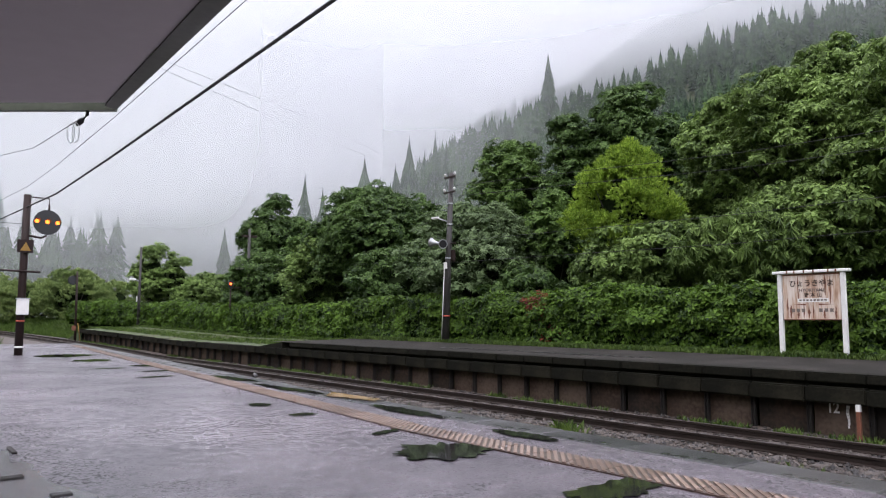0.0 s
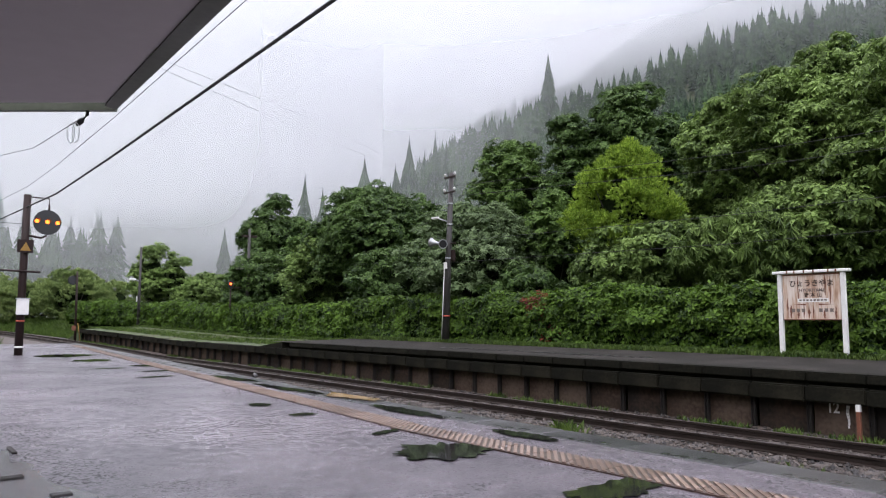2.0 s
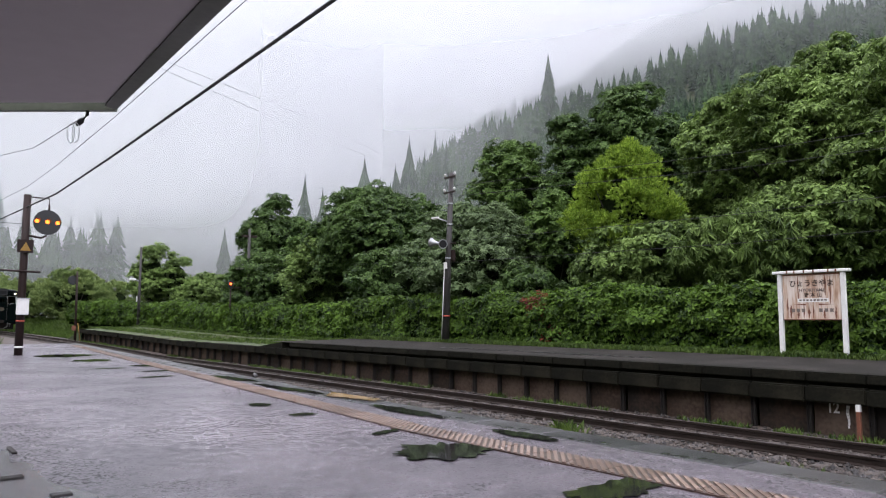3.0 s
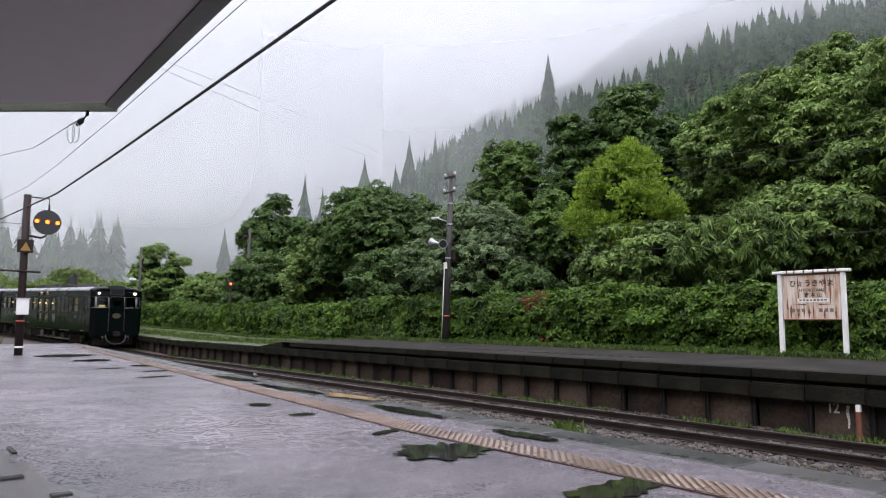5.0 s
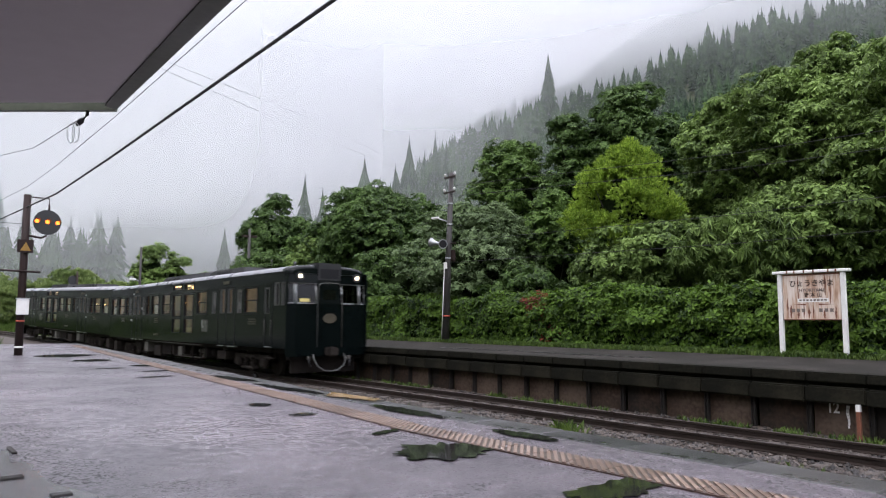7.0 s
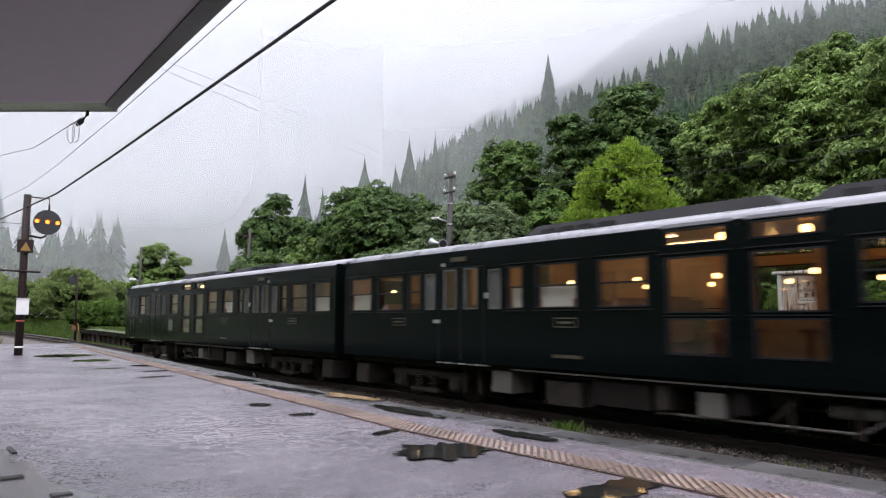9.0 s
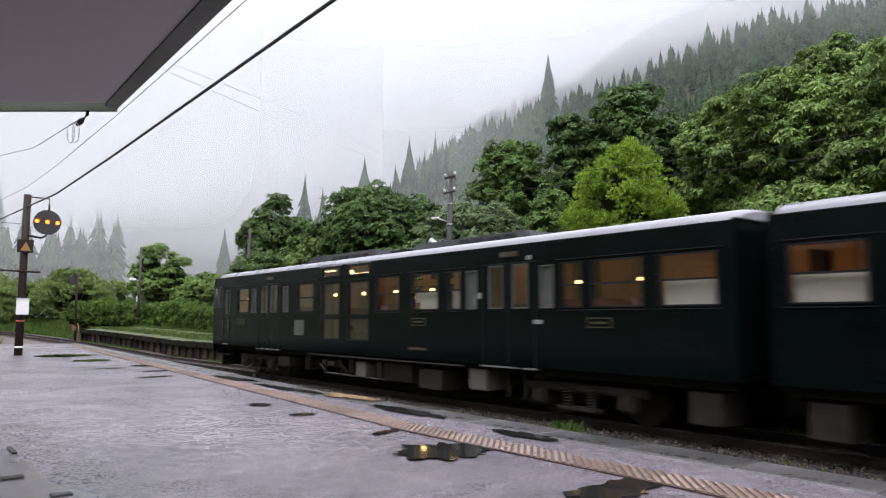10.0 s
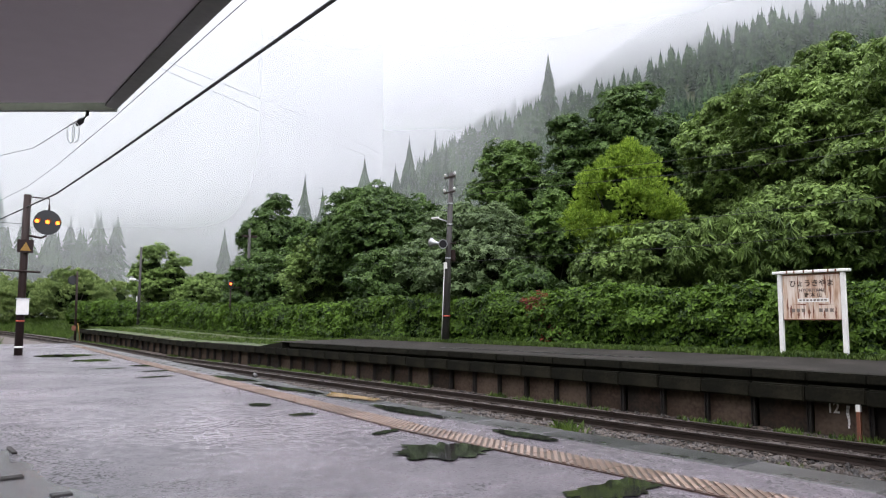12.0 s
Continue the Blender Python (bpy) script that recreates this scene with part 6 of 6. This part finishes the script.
def build_hedge():
    rs = np.random.RandomState(21)
    hedge = thing("hedge", "long clipped green hedge along the back of the platform", "hedge")
    # dark hedge core, coloured as the shade between the leaves
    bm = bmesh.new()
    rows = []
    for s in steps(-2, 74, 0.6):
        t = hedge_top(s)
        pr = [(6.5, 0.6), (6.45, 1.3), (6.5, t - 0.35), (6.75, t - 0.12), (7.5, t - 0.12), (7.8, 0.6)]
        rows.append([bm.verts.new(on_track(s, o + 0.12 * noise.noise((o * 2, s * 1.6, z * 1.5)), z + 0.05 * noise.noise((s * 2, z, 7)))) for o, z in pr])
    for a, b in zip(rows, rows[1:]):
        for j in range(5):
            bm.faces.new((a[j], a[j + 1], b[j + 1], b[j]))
    part("inner_body", bm, M_shade_core, hedge)
    n = 9500
    s = -2 + 76 * rs.rand(n) ** 1.5
    face = rs.rand(n)
    t = np.array([hedge_top(q) for q in s])
    o = np.where(face < 0.66, 6.42, 6.4 + 1.3 * rs.rand(n))
    z = np.where(face < 0.66, 0.95 + (t - 0.95) * rs.rand(n), t)
    # billows of growth, each a small dome of shoots
    bil = np.array([noise.noise((a * 0.8, b * 1.0, 2.0)) + 0.8 * noise.noise((a * 2.2, b * 2.6, 5.0)) for a, b in zip(s, z + o)])
    o = o - np.where(face < 0.66, 0.36 * bil, 0) + 0.05 * rs.randn(n) + 0.14 * ramp01(z, t - 0.3, t)
    z = z + np.where(face < 0.66, 0, 0.17 * bil + 0.05 * rs.randn(n))
    per = 7
    u = ball_points(n * per, rs)
    u[:, 2] = np.abs(u[:, 2]) * 1.1 - 0.2
    P = np.array([on_track(a, b, c) for a, b, c in zip(s, o, z)])
    far = np.repeat(s > 30, per)
    dome = np.repeat(0.12 + 0.13 * rs.rand(n), per)[:, None] * np.where(far, 1.4, 1.0)[:, None]
    P = np.repeat(P, per, axis=0) + u * dome * np.array([1, 1, 0.8])
    N = u + np.repeat(np.where((face < 0.66)[:, None], np.array([[-0.6, 0, 0.1]]), np.array([[-0.1, 0, 0.6]])), per, axis=0)
    mesh_part("foliage", leaf_mesh("foliage", np.concatenate([scatter(P[~far], N[~far], "hedge", 1.45, rs, 0.3), scatter(P[far], N[far], "hedge", 2.1, rs, 0.3)]), M_leaf_hedge), hedge)
    sel = []
    for cs, cz, r in ((17.6, 2.35, 0.36), (16.9, 1.35, 0.25), (17.3, 2.15, 0.25)):
        k = 90
        q = np.stack([6.32 + 0.05 * rs.randn(k), cs + r * rs.randn(k) * 0.6, cz + r * rs.randn(k) * 0.5], -1)
        sel.append(np.array([on_track(b, a, c) for a, b, c in q]))
    P = np.concatenate(sel)
    mesh_part("red_shoots", leaf_mesh("red_shoots", scatter(P, np.tile([[-1.0, 0, 0.3]], (len(P), 1)), "hedge", 1.0, rs, 0.3), M_leaf_red), hedge, "patch of reddish leaves")


build_hedge()


def blades(name, pts, height, material, label, rs, category="grass", per=7, kind="stuff"):
    n = len(pts)
    P = np.repeat(pts, per, axis=0)
    m = len(P)
    a = rs.rand(m) * 6.28
    h = height * (0.4 + 0.9 * rs.rand(m))
    base = P + np.stack([rs.randn(m) * 0.05, rs.randn(m) * 0.05, np.zeros(m)], -1)
    lean = np.stack([np.cos(a), np.sin(a), np.zeros(m)], -1) * (h * (0.2 + 0.6 * rs.rand(m)))[:, None]
    side = np.stack([-np.sin(a), np.cos(a), np.zeros(m)], -1) * (0.008 + 0.012 * rs.rand(m))[:, None]
    up = np.stack([np.zeros(m), np.zeros(m), h], -1)
    v = np.stack([base - side, base + side, base + up * 0.7 + lean * 0.5 + side * 0.7, base + up + lean], 1).reshape(-1, 3)
    tagged(mesh_part(name, raw_mesh(name, v, np.arange(len(v)).reshape(-1, 4), material)), label, category, kind=kind)


def build_grass():
    rs = np.random.RandomState(31)
    n = 9000
    s = -2 + 60 * rs.rand(n) ** 1.4
    o = 6.1 - 0.75 * rs.rand(n) ** 1.6
    z = np.where(s < S_RAISE, ZU + 0.06, ZL + 0.15)
    blades("verge_grass", np.array([on_track(a, b, c) for a, b, c in zip(s, o, z)]), 0.12, M_grass, "low green grass along the foot of the hedge", rs)
    n = 3000
    s = S_RAISE + 30 * rs.rand(n)
    o = 2.2 + 4 * rs.rand(n)
    blades("platform_grass", np.array([on_track(a, b, ZL + 0.06) for a, b in zip(s, o)]), 0.10, M_grass, "grass growing over the low end of the far platform", rs)
    n = 1100
    s = 2 + 56 * rs.rand(n)
    o = 1.15 + 0.5 * rs.rand(n)
    keep = np.array([noise.noise((a * 0.6, b, 1)) > -0.05 for a, b in zip(s, o)])
    blades("track_weeds", np.array([on_track(a, b, -0.13) for a, b in zip(s[keep], o[keep])]), 0.10, M_grass, "scattered weeds in the ballast at the platform wall", rs)
    # weeds at the near side of the track
    tufts = [(8.9, 5.9, 0.32), (9.2, 4.95, 0.2), (9.3, 4.6, 0.25), (10.0, 9.0, 0.35), (10.1, 9.3, 0.3), (9.3, 8.8, 0.18), (9.2, 11.5, 0.15)]
    P = np.array([(x + 0.12 * rs.randn(), y + 0.12 * rs.randn(), -0.3) for x, y, h in tufts for _ in range(int(40 * h))])
    blades("weed_tufts", P, 0.30, M_grass, "green weed tufts between platform edge and rail", rs, per=6)
    n = 900
    P = np.stack([8.6 + 1.5 * rs.rand(n), 3 + 22 * rs.rand(n), np.full(n, -0.28)], -1)
    blades("dry_weeds", P, 0.16, M_grass, "sparse weeds in the ballast", rs, per=4)
    n = 9000
    s = 58 + 60 * rs.rand(n)
    o = np.where(rs.rand(n) < 0.7, 2.0 + 9 * rs.rand(n), -3 - 9 * rs.rand(n))
    Q = np.array([on_track(a, b) for a, b in zip(s, o)])
    Q[:, 2] = ground_z(Q[:, 0], Q[:, 1])
    blades("trackside_grass", Q, 0.45, M_grass, "tall grass on the banks of the curve", rs)


build_grass()


# ---- cedar woods on the hillside ----
def cedar_proto(seed, tiers=12, spikes=7):
    rs = np.random.RandomState(seed)
    V, F = [], []
    for i in range(tiers):
        f = i / (tiers - 1)
        z0 = 0.12 + 0.80 * f
        r = 0.2 * (1 - f) ** 0.8 + 0.012
        k = len(V)
        V.append((0, 0, z0 + 0.13))
        ph = rs.rand() * 6.28
        for j in range(spikes * 2):
            a = ph + math.pi * j / spikes
            q = r * (0.55 if j % 2 else 1.0) * (0.8 + 0.4 * rs.rand())
            V.append((q * math.cos(a), q * math.sin(a), z0 - (0.0 if j % 2 else 0.035) + 0.02 * rs.rand()))
        for j in range(spikes * 2):
            F.append((k, k + 1 + j, k + 1 + (j + 1) % (spikes * 2)))
    return np.array(V), np.array(F)


CEDARS = [cedar_proto(i) for i in range(5)]


def build_woods():
    rs = np.random.RandomState(41)
    gx, gy = np.meshgrid(np.arange(90, 480, 5.0), np.arange(-10, 480, 5.0))
    x = gx.ravel() + rs.uniform(-2.4, 2.4, gx.size)
    y = gy.ravel() + rs.uniform(-2.4, 2.4, gx.size)
    off, _ = off_track(x / HILL, y / HILL)
    keep = (off > hill_foot(y / HILL) + 1) & (ground_z(x, y) < 215)
    x, y = x[keep], y[keep]
    fx, fy = np.meshgrid(np.arange(-90, 44, 6.0), np.arange(245, 400, 7.0))
    x = np.concatenate([x, fx.ravel() + rs.uniform(-2.5, 2.5, fx.size)])
    y = np.concatenate([y, fy.ravel() + rs.uniform(-2.5, 2.5, fx.size)])
    fx, fy = np.meshgrid(np.arange(2, 50, 3.4), np.arange(198, 228, 5.0))
    x = np.concatenate([x, fx.ravel() + rs.uniform(-2, 2, fx.size)])
    y = np.concatenate([y, fy.ravel() + rs.uniform(-2, 2, fx.size)])
    z = ground_z(x, y) - 0.5
    h = (11 + 9 * rs.rand(len(x))) + 2.5 * np.sin(x * 0.05) * np.cos(y * 0.04) + (7.0 + 4.0 * np.sin(x * 0.9)) * ((x < 52) & (y < 232))
    VV, FF, k = [], [], 0
    pick = rs.randint(0, 5, len(x))
    for p in range(5):
        V, F = CEDARS[p]
        i = np.where(pick == p)[0]
        a = rs.rand(len(i)) * 6.28
        ca, sa = np.cos(a)[:, None], np.sin(a)[:, None]
        w = (h[i] * (0.75 + 0.4 * rs.rand(len(i))) * np.where((x[i] < 52) & (y[i] < 232), 1.05, 1.0))[:, None]
        vx = (V[None, :, 0] * ca - V[None, :, 1] * sa) * w + x[i][:, None]
        vy = (V[None, :, 0] * sa + V[None, :, 1] * ca) * w + y[i][:, None]
        vz = V[None, :, 2] * h[i][:, None] + z[i][:, None]
        VV.append(np.stack([vx, vy, vz], -1).reshape(-1, 3))
        FF.append((F[None] + (k + len(V) * np.arange(len(i)))[:, None, None]).reshape(-1, 3))
        k += len(V) * len(i)
    tagged(mesh_part("cedar_wood", raw_mesh("cedar_wood", np.concatenate(VV), np.concatenate(FF), M_cedar)), "dense dark cedar wood on the misty hillside", "woods", kind="stuff")


build_woods()


def cedar(x, y, top, wide):
    """A single tall cedar that stands out against the mist."""
    z = float(ground_z(np.array([x]), np.array([y]))[0]) - 0.5
    h = top - z
    t = thing("cedar_tree", "tall dark pointed cedar fading into mist", "tree", pose(x, y, z), group="tall cedars")
    V, F = cedar_proto(int(x * 7) % 97, 36, 9)
    mesh_part("crown", raw_mesh("crown", V * np.array([wide * 1.7, wide * 1.7, h]), F, M_cedar), t)
    part("trunk", tubed([(0, 0, 0), (0, 0, h * 0.9)], [0.012 * h, 0.02], 7), M_bark, t)


for cx, cy, ct, cw in ((60.6, 117.9, 27.6, 12), (70.6, 129.5, 28.0, 11), (69.6, 112.0, 30.7, 19), (82.7, 121.2, 32.7, 15), (78.7, 110.7, 35.6, 18), (92.8, 124.8, 37.5, 17),
                       (85.5, 111.5, 37.6, 16), (90.5, 114.3, 36.5, 18), (238.2, 225.4, 124.3, 17), (76.0, 195.0, 27.0, 11), (244.1, 127.2, 110.6, 13), (256.4, 103.6, 111.5, 15), (250.1, 150.9, 115.9, 13)):
    cedar(cx, cy, ct, cw)


motions()
